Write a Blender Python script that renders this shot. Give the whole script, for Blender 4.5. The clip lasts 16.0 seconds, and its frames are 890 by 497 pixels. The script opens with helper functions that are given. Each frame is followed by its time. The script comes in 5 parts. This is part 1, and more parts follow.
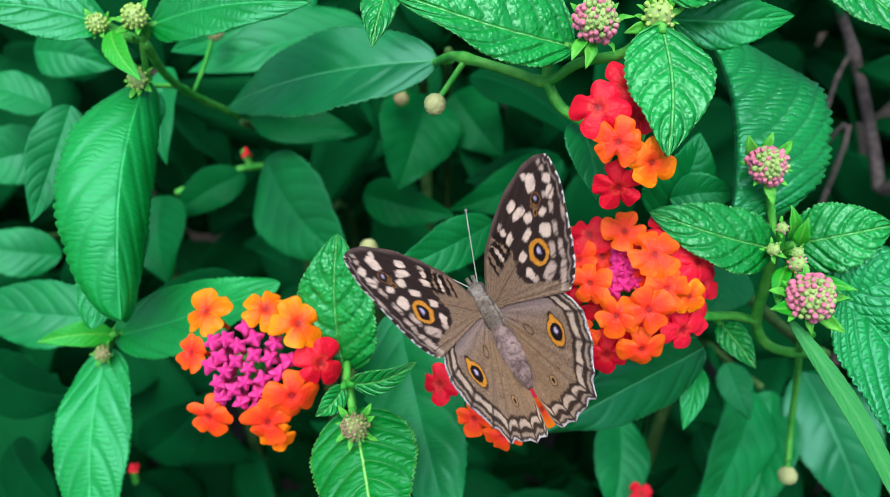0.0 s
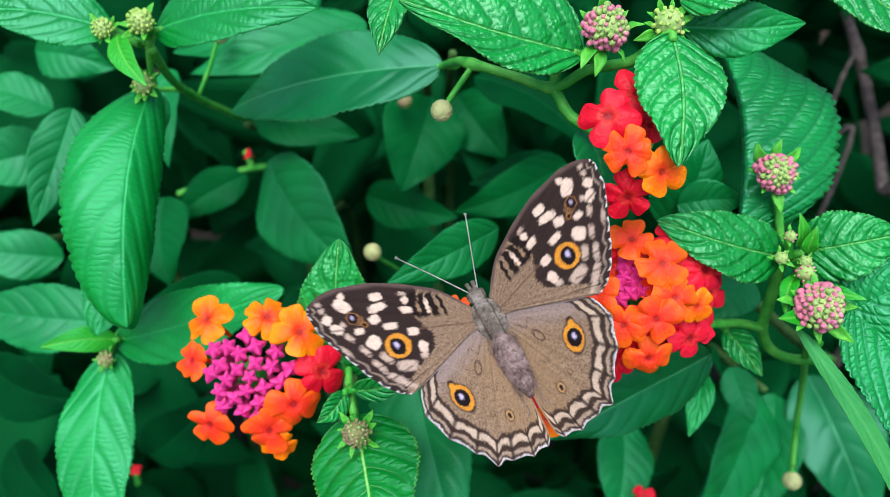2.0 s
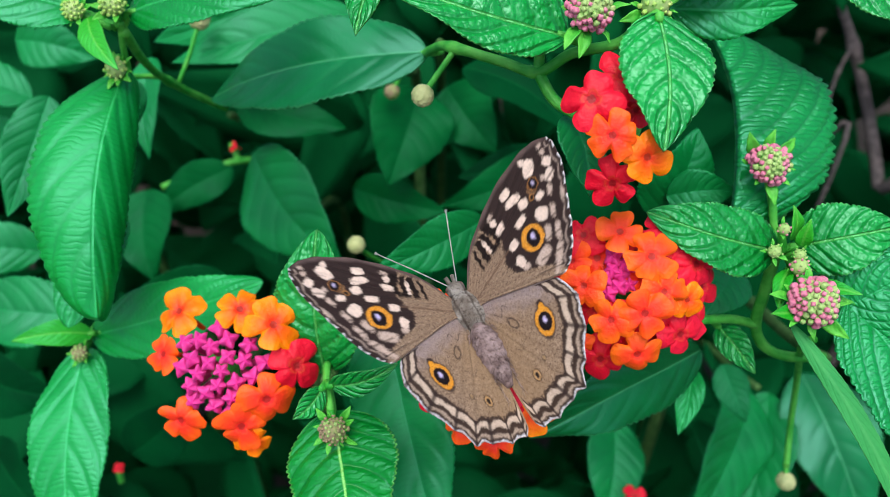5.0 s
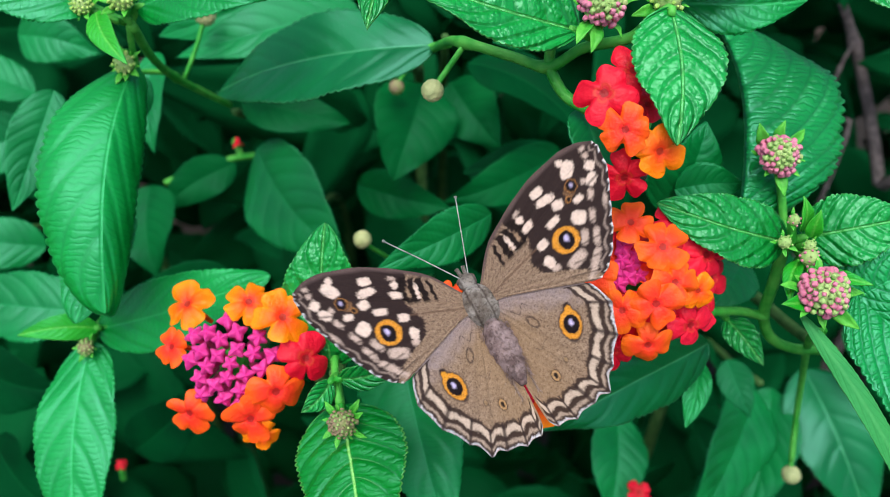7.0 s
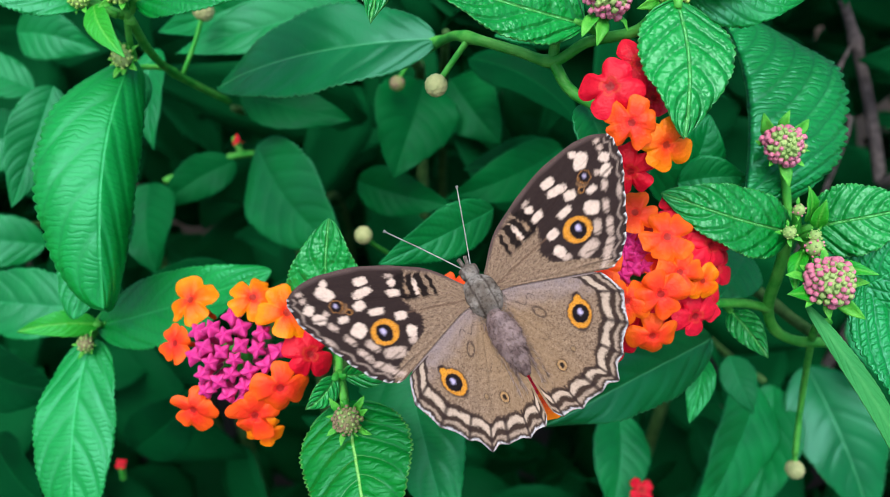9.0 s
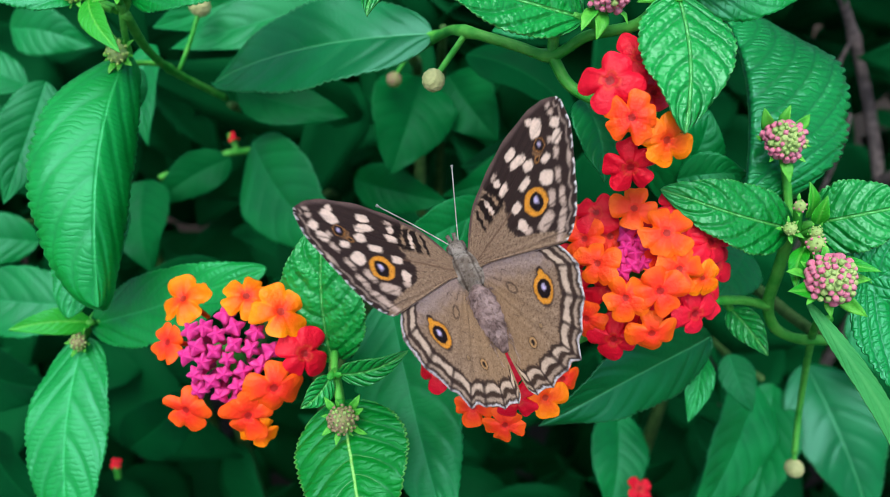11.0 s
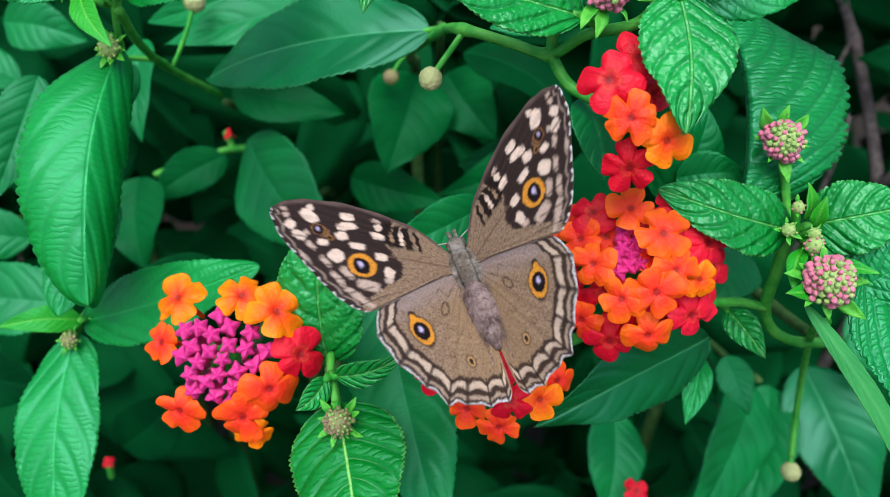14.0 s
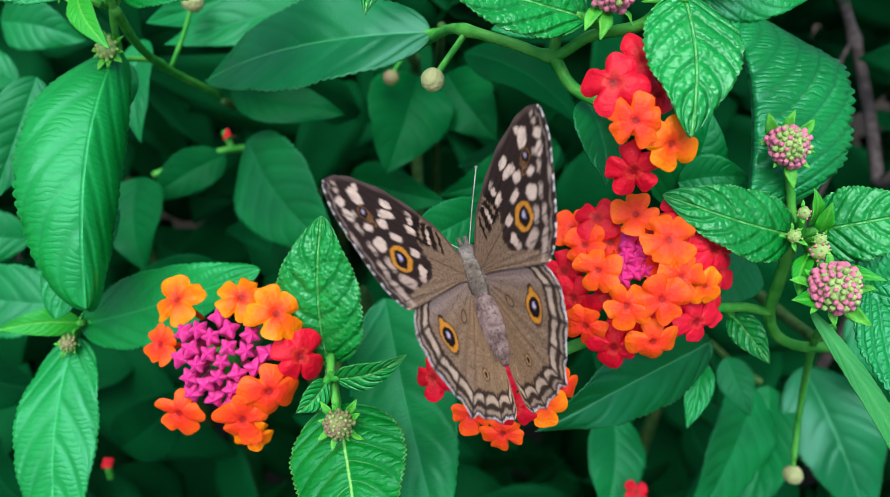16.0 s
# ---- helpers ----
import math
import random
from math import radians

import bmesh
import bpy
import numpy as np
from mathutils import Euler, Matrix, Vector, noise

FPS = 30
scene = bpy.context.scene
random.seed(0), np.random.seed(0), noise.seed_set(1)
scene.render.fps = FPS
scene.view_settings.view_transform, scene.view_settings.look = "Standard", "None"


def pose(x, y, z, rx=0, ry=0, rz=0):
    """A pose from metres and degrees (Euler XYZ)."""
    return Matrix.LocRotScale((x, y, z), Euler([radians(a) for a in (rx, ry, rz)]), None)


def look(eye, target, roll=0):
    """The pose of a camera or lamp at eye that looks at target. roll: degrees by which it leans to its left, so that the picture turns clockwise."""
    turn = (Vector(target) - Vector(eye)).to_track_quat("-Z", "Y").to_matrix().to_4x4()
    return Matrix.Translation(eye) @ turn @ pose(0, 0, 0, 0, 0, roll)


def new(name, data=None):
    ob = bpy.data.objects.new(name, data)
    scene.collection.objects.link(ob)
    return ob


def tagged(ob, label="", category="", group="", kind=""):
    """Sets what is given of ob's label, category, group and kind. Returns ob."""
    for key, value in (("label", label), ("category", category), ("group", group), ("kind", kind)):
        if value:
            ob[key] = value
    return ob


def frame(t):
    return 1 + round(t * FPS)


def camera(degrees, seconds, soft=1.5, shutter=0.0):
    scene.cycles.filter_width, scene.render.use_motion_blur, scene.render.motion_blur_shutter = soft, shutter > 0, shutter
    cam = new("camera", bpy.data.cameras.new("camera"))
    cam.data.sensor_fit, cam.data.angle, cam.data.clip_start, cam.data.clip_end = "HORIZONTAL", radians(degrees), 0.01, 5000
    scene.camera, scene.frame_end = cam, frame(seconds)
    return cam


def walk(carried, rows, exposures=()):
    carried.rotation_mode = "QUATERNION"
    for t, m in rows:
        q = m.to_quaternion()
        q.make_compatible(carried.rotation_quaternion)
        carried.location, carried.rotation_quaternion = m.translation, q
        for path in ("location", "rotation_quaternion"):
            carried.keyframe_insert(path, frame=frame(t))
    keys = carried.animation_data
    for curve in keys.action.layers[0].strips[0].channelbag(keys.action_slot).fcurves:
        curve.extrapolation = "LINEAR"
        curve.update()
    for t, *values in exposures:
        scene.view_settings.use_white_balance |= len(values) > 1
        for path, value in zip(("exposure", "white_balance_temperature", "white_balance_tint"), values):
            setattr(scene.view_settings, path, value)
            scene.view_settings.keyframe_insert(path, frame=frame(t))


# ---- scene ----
MM = 0.001
# The bush's face: a frame that leans back with the slope of the shrub. u to its right, v up its slope, w out of it, in millimetres.
BUSH = pose(0, 0, 0.75, 48, 0, 0)


def face(u, v, w, rx=0, ry=0, rz=0):
    return BUSH @ pose(u * MM, v * MM, w * MM, rx, ry, rz)


# ---- camera ----
cam = camera(65, 16.0, soft=0.7)
cam.data.dof.use_dof, cam.data.dof.focus_distance, cam.data.dof.aperture_fstop = True, 0.093, 24.0
PATH = [
    (0.0, face(0.00, -0.00, -0.00, 0.000, 0.000, -0.000)),
    (0.5, face(-0.45, 0.11, -0.42, -0.096, -0.099, -0.008)),
    (1.0, face(-0.22, 0.49, -0.37, -0.211, 0.044, -0.052)),
    (1.5, face(-0.63, 1.09, -0.48, -0.312, 0.003, 0.040)),
    (2.0, face(-0.94, 1.90, -0.78, -0.346, -0.005, 0.097)),
    (2.5, face(-0.76, 2.05, -1.14, -0.305, -0.013, 0.105)),
    (3.0, face(-0.15, 1.77, -1.72, -0.173, -0.031, -0.063)),
    (3.5, face(0.89, 1.49, -2.65, -0.061, -0.005, -0.055)),
    (4.0, face(1.66, 1.45, -3.58, -0.205, -0.033, 0.223)),
    (6.5, face(0.46, -0.59, -4.57, -0.429, -0.361, 0.341)),
    (7.0, face(-0.41, -0.63, -4.37, -0.399, -0.494, 0.299)),
    (7.5, face(-0.87, -0.90, -4.61, -0.385, -0.528, 0.324)),
    (8.0, face(-0.87, -1.37, -4.73, -0.415, -0.510, 0.460)),
    (8.5, face(-0.88, -1.61, -4.88, -0.343, -0.536, 0.311)),
    (9.0, face(-0.88, -1.85, -5.09, -0.275, -0.555, 0.175)),
    (11.5, face(-0.65, -1.99, -6.66, -0.394, -0.786, 0.170)),
    (12.0, face(-0.23, -1.73, -6.79, -0.230, -0.798, 0.046)),
    (12.5, face(0.03, -1.09, -6.80, -0.395, -0.814, 0.274)),
    (13.0, face(0.14, -0.63, -7.15, -0.488, -0.851, 0.396)),
    (13.5, face(0.07, -1.14, -7.44, -0.558, -0.851, 0.564)),
    (14.0, face(-0.34, -2.38, -7.78, -0.376, -0.911, 0.541)),
    (14.5, face(-1.00, -2.68, -8.18, -0.369, -1.013, 0.455)),
    (15.0, face(-1.39, -2.31, -8.19, -0.437, -1.057, 0.382)),
    (15.5, face(-1.46, -1.46, -8.26, -0.619, -1.112, 0.398)),
    (16.0, face(-0.85, -1.19, -8.41, -0.659, -1.059, 0.565)),
]
walk(cam, PATH, [(0.0, 0.8), (3.0, 0.75), (6.5, 0.7), (9.0, 0.66), (11.5, 0.65), (14.5, 0.63), (16.0, 0.68)])

# ---- light: a bright overcast day ----
world = bpy.data.worlds.new("sky")
scene.world = world
world.use_nodes = True
sky = world.node_tree.nodes.new("ShaderNodeTexSky")
sky.sky_type, sky.sun_disc = "NISHITA", False
sky.sun_elevation, sky.sun_rotation = radians(62), radians(200)
sky.air_density, sky.dust_density, sky.ozone_density = 1.0, 3.0, 1.0
world.node_tree.links.new(sky.outputs[0], world.node_tree.nodes["Background"].inputs[0])
world.node_tree.nodes["Background"].inputs[1].default_value = 0.115
lamp = bpy.data.lights.new("sun", "SUN")
lamp.energy, lamp.angle, lamp.color = 2.2, radians(50), (1.0, 0.97, 0.92)
sun = new("sun", lamp)
sun.matrix_world = look((0, -1.0, 4.0), (0.25, -0.05, 0.6))


# ---- materials ----
def lin(r, g, b):
    return tuple(((c / 255 + 0.055) / 1.055) ** 2.4 if c > 10 else c / 3295 for c in (r, g, b))


class Nodes:
    """A short hand for a node material."""

    def __init__(self, name):
        self.mat = bpy.data.materials.new(name)
        self.mat.use_nodes = True
        self.tree = self.mat.node_tree
        self.bsdf = self.tree.nodes["Principled BSDF"]

    def node(self, kind, **values):
        n = self.tree.nodes.new("ShaderNode" + kind)
        for key, value in values.items():
            setattr(n, key, value)
        return n

    def put(self, socket, value):
        if hasattr(value, "is_output"):
            self.tree.links.new(value, socket)
        elif isinstance(value, tuple) and len(value) == 3 and socket.type == "RGBA":
            socket.default_value = (*value, 1)
        else:
            socket.default_value = value

    def math(self, op, a, b=0.0, c=0.0):
        n = self.node("Math", operation=op)
        for s, v in zip(n.inputs, (a, b, c)):
            self.put(s, v)
        return n.outputs[0]

    def smooth(self, x, lo, hi):
        n = self.node("MapRange", interpolation_type="SMOOTHSTEP")
        for s, v in zip(n.inputs, (x, lo, hi, 0.0, 1.0)):
            self.put(s, v)
        return n.outputs[0]

    def mix(self, f, a, b):
        n = self.node("Mix", data_type="RGBA")
        self.put(n.inputs[0], f), self.put(n.inputs[6], a), self.put(n.inputs[7], b)
        return n.outputs[2]

    def noise(self, scale, detail=3.0, vector=None):
        n = self.node("TexNoise")
        n.inputs["Scale"].default_value, n.inputs["Detail"].default_value = scale, detail
        self.put(n.inputs["Vector"], vector or self.node("TexCoord").outputs["Object"])
        return n.outputs["Fac"]

    def voronoi(self, scale, feature="F1"):
        n = self.node("TexVoronoi", feature=feature)
        n.inputs["Scale"].default_value = scale
        self.put(n.inputs["Vector"], self.node("TexCoord").outputs["Object"])
        return n.outputs["Distance"]

    def bump(self, height, strength, distance):
        n = self.node("Bump")
        n.inputs["Strength"].default_value, n.inputs["Distance"].default_value = strength, distance
        self.put(n.inputs["Height"], height)
        self.put(self.bsdf.inputs["Normal"], n.outputs[0])

    def set(self, **values):
        for key, value in values.items():
            self.put(self.bsdf.inputs[key.replace("_", " ")], value)
        return self.mat

    def translucent(self, colour, share):
        t, m = self.node("BsdfTranslucent"), self.node("MixShader")
        self.put(t.inputs[0], colour)
        m.inputs[0].default_value = share
        out = self.tree.nodes["Material Output"]
        self.tree.links.new(self.bsdf.outputs[0], m.inputs[1])
        self.tree.links.new(t.outputs[0], m.inputs[2])
        self.tree.links.new(m.outputs[0], out.inputs[0])


def leaf_material(name, deep, light, vein, rough=0.34, veins=9.0, ladder=0.6, blister=0.6, through_share=0.12, relief=0.6, gloss=0.5, crease=0.35, rib=0.6, tint=(0.34, 0.94, 0.84), slant=0.24):
    """A lantana blade: sunken side veins, rungs or blisters between them, a waxy sheen. UVMap runs along and across the blade; UVSize is the same in millimetres."""
    m = Nodes(name)
    uv, size = m.node("SeparateXYZ"), m.node("SeparateXYZ")
    m.put(uv.inputs[0], m.node("UVMap", uv_map="UVMap").outputs[0])
    m.put(size.inputs[0], m.node("UVMap", uv_map="UVSize").outputs[0])
    side_of = m.math("MULTIPLY_ADD", uv.outputs[1], 2.0, -1.0)
    across = m.math("ABSOLUTE", side_of)
    wob, slow, fine, patch_noise = m.noise(240, 3), m.noise(75, 4), m.noise(1500, 2), m.noise(160, 2)
    q = m.math("MULTIPLY", m.math("SUBTRACT", uv.outputs[0], m.math("MULTIPLY", m.math("POWER", across, 1.35), slant)), veins)
    q = m.math("ADD", q, m.math("MULTIPLY", m.math("SIGN", side_of), 0.11))
    q = m.math("ADD", q, m.math("MULTIPLY", m.math("ADD", m.math("SUBTRACT", wob, 0.5), m.math("SUBTRACT", slow, 0.5)), 0.26))
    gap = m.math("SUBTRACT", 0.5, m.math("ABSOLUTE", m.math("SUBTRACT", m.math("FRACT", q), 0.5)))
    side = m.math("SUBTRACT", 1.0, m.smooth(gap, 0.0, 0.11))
    thread = m.math("SUBTRACT", 1.0, m.smooth(gap, 0.0, 0.035))
    middle = m.math("ABSOLUTE", size.outputs[1])
    mid = m.math("SUBTRACT", 1.0, m.smooth(middle, 0.06, 0.32))
    rungs = m.math("ADD", m.math("MULTIPLY", size.outputs[0], 0.95), m.math("ADD", m.math("MULTIPLY", wob, 3.4), m.math("MULTIPLY", m.math("FLOOR", q), 0.37)))
    rungs = m.math("ADD", rungs, m.math("MULTIPLY", slow, 2.0))
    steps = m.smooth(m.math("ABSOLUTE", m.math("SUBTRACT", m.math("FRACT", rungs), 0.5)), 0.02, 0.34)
    pebble = m.math("SUBTRACT", 1.0, m.smooth(m.voronoi(1250), 0.05, 0.75))
    coarse = m.math("SUBTRACT", 1.0, m.smooth(m.voronoi(640), 0.05, 0.8))
    pebble = m.math("MULTIPLY", m.math("MULTIPLY_ADD", coarse, 0.8, m.math("MULTIPLY", pebble, 0.55)), m.math("MULTIPLY_ADD", patch_noise, 0.9, 0.35))
    own = m.node("ObjectInfo").outputs["Random"]
    patch = m.smooth(slow, 0.34, 0.66)
    tone = m.mix(m.math("MULTIPLY_ADD", own, 0.4, m.math("MULTIPLY", patch, 0.6)), deep, light)
    # crease shade put into the colour: rungs and sunken side veins are darkened
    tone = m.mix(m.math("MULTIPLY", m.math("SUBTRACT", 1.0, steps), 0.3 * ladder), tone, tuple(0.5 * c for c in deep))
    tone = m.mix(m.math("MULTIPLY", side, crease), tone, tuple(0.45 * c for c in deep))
    tone = m.mix(m.math("MULTIPLY", m.math("MULTIPLY", thread, m.math("SUBTRACT", 1.0, m.smooth(across, 0.2, 0.7))), 0.26 * rib), tone, vein)
    tone = m.mix(m.math("MULTIPLY", mid, rib), tone, vein)
    tone = m.mix(m.math("MULTIPLY", m.smooth(across, 0.955, 0.99), 0.35), tone, vein)
    swell = m.smooth(gap, 0.0, 0.3)
    height = m.math("MULTIPLY", swell, 0.5)
    height = m.math("ADD", height, m.math("MULTIPLY", m.math("MULTIPLY", steps, swell), 0.5 * ladder))
    height = m.math("ADD", height, m.math("MULTIPLY", pebble, 0.5 * blister))
    height = m.math("ADD", height, m.math("MULTIPLY", wob, 0.3))
    height = m.math("SUBTRACT", height, m.math("MULTIPLY", mid, 0.5))
    height = m.math("ADD", height, m.math("MULTIPLY", fine, 0.1))
    m.bump(height, relief, 0.0006)
    m.set(Base_Color=tone, Roughness=m.math("MULTIPLY_ADD", patch, 0.1, m.math("MULTIPLY_ADD", fine, 0.16, rough - 0.1)), Specular_IOR_Level=gloss, Specular_Tint=tint)
    m.translucent(m.mix(0.12, light, vein), through_share)
    return m.mat


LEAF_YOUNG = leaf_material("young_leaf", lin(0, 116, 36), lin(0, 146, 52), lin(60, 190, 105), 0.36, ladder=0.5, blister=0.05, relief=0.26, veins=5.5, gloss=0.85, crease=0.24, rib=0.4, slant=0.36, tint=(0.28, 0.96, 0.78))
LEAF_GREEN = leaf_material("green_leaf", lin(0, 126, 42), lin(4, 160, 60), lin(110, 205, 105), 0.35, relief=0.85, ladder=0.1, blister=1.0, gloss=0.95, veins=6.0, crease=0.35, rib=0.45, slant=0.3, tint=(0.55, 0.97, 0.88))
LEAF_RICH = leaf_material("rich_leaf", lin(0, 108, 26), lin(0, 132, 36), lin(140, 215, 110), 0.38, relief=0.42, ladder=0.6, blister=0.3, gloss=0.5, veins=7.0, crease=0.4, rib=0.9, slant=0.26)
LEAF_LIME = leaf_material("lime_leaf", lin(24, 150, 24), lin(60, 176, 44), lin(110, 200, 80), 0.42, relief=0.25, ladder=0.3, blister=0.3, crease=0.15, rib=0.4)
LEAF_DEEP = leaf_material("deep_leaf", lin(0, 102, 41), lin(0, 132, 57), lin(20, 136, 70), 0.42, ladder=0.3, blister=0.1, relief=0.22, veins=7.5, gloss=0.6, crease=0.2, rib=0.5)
# half shade of the inner leaves, painted as a darker leaf green
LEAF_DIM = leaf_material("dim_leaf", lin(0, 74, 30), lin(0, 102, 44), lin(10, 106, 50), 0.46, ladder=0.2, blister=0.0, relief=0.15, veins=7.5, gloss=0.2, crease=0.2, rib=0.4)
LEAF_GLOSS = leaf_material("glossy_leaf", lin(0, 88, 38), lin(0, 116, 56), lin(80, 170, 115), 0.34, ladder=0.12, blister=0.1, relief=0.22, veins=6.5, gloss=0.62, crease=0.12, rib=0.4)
# the shrub's inner shade put into the colour: a near-black copy of the leaf
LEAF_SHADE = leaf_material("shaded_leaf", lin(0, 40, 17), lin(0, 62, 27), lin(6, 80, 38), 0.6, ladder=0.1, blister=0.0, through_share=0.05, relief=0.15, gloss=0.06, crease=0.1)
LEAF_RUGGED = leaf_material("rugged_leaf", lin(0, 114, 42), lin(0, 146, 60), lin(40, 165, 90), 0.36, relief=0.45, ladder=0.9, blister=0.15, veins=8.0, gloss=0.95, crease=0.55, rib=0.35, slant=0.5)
LEAF_BACK = leaf_material("leaf_underside", lin(40, 132, 60), lin(66, 156, 80), lin(110, 190, 110), 0.5, ladder=0.3, blister=0.3, relief=0.2, gloss=0.3, crease=0.1, rib=0.15)


def stem_material(name, a, b, rough=0.5):
    m = Nodes(name)
    n = m.noise(350, 4)
    m.bump(m.noise(1800, 2), 0.35, 0.0003)
    return m.set(Base_Color=m.mix(m.smooth(n, 0.3, 0.7), a, b), Roughness=rough, Specular_IOR_Level=0.3)


STEM = stem_material("green_stem", lin(34, 146, 44), lin(84, 178, 70))
STEM_OLD = stem_material("old_stem", lin(38, 84, 34), lin(70, 108, 54), 0.7)
TWIG = stem_material("dry_twig", lin(62, 58, 60), lin(98, 92, 92), 0.85)
BRACT = stem_material("bract", lin(30, 142, 36), lin(84, 180, 60), 0.5)
SEED = stem_material("seed_bud", lin(150, 165, 110), lin(190, 195, 140), 0.6)
DRY = stem_material("withered_bud", lin(140, 110, 100), lin(120, 150, 80), 0.7)
BUD_PINK = stem_material("pink_bud", lin(190, 96, 132), lin(212, 156, 168), 0.6)
BUD_PALE = stem_material("pale_bud", lin(136, 190, 76), lin(190, 212, 128), 0.5)
BUD_LIME = stem_material("lime_bud", lin(126, 172, 92), lin(176, 192, 128), 0.5)


def petal_material(name, rim, middle, heart, rough=0.5):
    """A floret: the tint changes from the throat to the rim; u is the distance from the throat."""
    m = Nodes(name)
    uv = m.node("SeparateXYZ")
    m.put(uv.inputs[0], m.node("UVMap").outputs[0])
    own = m.node("ObjectInfo").outputs["Random"]
    n = m.noise(560, 4)
    r = m.math("ADD", uv.outputs[0], m.math("MULTIPLY", m.math("SUBTRACT", n, 0.5), 0.4))
    tone = m.mix(m.smooth(r, 0.35, 0.95), middle, rim)
    tone = m.mix(m.math("SUBTRACT", 1.0, m.smooth(r, 0.08, 0.42)), tone, heart)
    tone = m.mix(m.math("MULTIPLY", own, 0.25), tone, middle)
    tone = m.mix(m.math("MULTIPLY", m.smooth(r, 0.93, 1.06), 0.45), tone, heart)
    tone = m.mix(m.math("MULTIPLY", m.math("SUBTRACT", m.smooth(uv.outputs[0], 0.08, 0.13), m.smooth(uv.outputs[0], 0.15, 0.26)), 0.07), tone, lin(250, 170, 40))
    tone = m.mix(m.math("SUBTRACT", 0.65, m.math("MULTIPLY", m.smooth(uv.outputs[0], 0.0, 0.055), 0.65)), tone, lin(96, 16, 10))
    m.bump(m.math("ADD", m.noise(1500, 3), m.math("MULTIPLY", m.noise(480, 2), 1.2)), 0.5, 0.0004)
    m.set(Base_Color=tone, Roughness=rough, Specular_IOR_Level=0.3)
    m.translucent(middle, 0.18)
    return m.mat


ORANGE = petal_material("orange_petal", lin(255, 148, 0), lin(252, 104, 4), lin(236, 46, 10))
EMBER = petal_material("ember_petal", lin(253, 100, 16), lin(247, 60, 28), lin(230, 32, 30))
RED = petal_material("red_petal", lin(230, 12, 50), lin(216, 8, 42), lin(192, 8, 30))
ROSE = petal_material("rose_petal", lin(242, 30, 66), lin(232, 22, 54), lin(200, 14, 40))
PEACH = petal_material("peach_petal", lin(255, 116, 14), lin(250, 72, 28), lin(238, 44, 30))
MAGENTA = petal_material("magenta_bud", lin(232, 80, 164), lin(218, 42, 142), lin(190, 26, 116))


# ---- tools ----
ORIGIN = {}


def part(name, bm, material, parent, label="", smooth=True):
    """Links a bmesh, in the space of its parent, as one mesh object under it."""
    data = bpy.data.meshes.new(name)
    bm.to_mesh(data)
    bm.free()
    for m in material if isinstance(material, tuple) else (material,):
        data.materials.append(m)
    data.polygons.foreach_set("use_smooth", [smooth] * len(data.polygons))
    ob = new(name, data)
    ob.parent = parent
    return tagged(ob, label)


def shared(name, data, parent, m, label=""):
    ob = new(name, data)
    ob.parent = parent
    ob.matrix_basis = m
    return tagged(ob, label)


def spline(points, n):
    """n + 1 points along a Catmull-Rom curve."""
    p = [Vector(q) for q in points]
    p = [2 * p[0] - p[1], *p, 2 * p[-1] - p[-2]]
    out = []
    for i in range(n + 1):
        x = i / n * (len(p) - 3)
        k = min(int(x), len(p) - 4)
        f = x - k
        a, b, c, d = p[k:k + 4]
        out.append(0.5 * (2 * b + (c - a) * f + (2 * a - 5 * b + 4 * c - d) * f * f + (3 * b - a - 3 * c + d) * f ** 3))
    return out


def tube(bm, points, radius, sides=8, n=None, knots=()):
    """A round stem along a curve; radius: a number or a function of 0..1."""
    path = spline(points, n or 8 * (len(points) - 1))
    rings, side = [], Vector((0.31, 0.57, 0.76))
    for i, p in enumerate(path):
        ahead = (path[min(i + 1, len(path) - 1)] - path[max(i - 1, 0)]).normalized()
        side = (side - side.dot(ahead) * ahead).normalized()
        up = ahead.cross(side)
        s = i / (len(path) - 1)
        r = radius(s) if callable(radius) else radius
        r *= 1 + 0.35 * sum(math.exp(-((s - k) / 0.03) ** 2) for k in knots)
        rings.append([bm.verts.new(p + r * (math.cos(a) * side + math.sin(a) * up)) for a in (2 * math.pi * k / sides for k in range(sides))])
    for a, b in zip(rings, rings[1:]):
        for k in range(sides):
            bm.faces.new((a[k], a[(k + 1) % sides], b[(k + 1) % sides], b[k]))
    bm.faces.new(rings[0][::-1])
    bm.faces.new(rings[-1])
    return path


def ball(bm, centre, radii, turn=None, segments=12, rings=8):
    m = Matrix.Translation(centre) @ (turn or Matrix()) @ Matrix.Diagonal((*radii, 1))
    return bmesh.ops.create_uvsphere(bm, u_segments=segments, v_segments=rings, radius=1, matrix=m)["verts"]


def facing(way, spin=0.0):
    return Vector(way).normalized().to_track_quat("Z", "Y").to_matrix().to_4x4() @ Matrix.Rotation(spin, 4, "Z")


def thing(name, root, label, category, group=""):
    """A top-level thing whose foot stands at root on the bush's face (millimetres)."""
    ob = new(name)
    ob.empty_display_size = 0.01
    ob.matrix_basis = face(*root)
    ORIGIN[ob.name] = Vector(root) * MM
    return tagged(ob, label, category, group)


def inside(parent, p):
    """A place on the bush's face, in the space of a thing or part."""
    return Vector(p) * MM - ORIGIN[parent.name]


DOWN = Vector((0.0, -0.743, -0.669))


def ground_under(p, back=0.0):
    """The place on the soil straight below a place on the face."""
    z = (BUSH @ (Vector(p) * MM)).z
    return tuple(Vector(p) + DOWN * z / MM)


def stem(parent, points, radius, material=None, knots=(), name="stem"):
    bm = bmesh.new()
    tube(bm, [inside(parent, p) for p in points], radius if callable(radius) else radius * MM, knots=knots)
    return part(name, bm, material or STEM, parent)


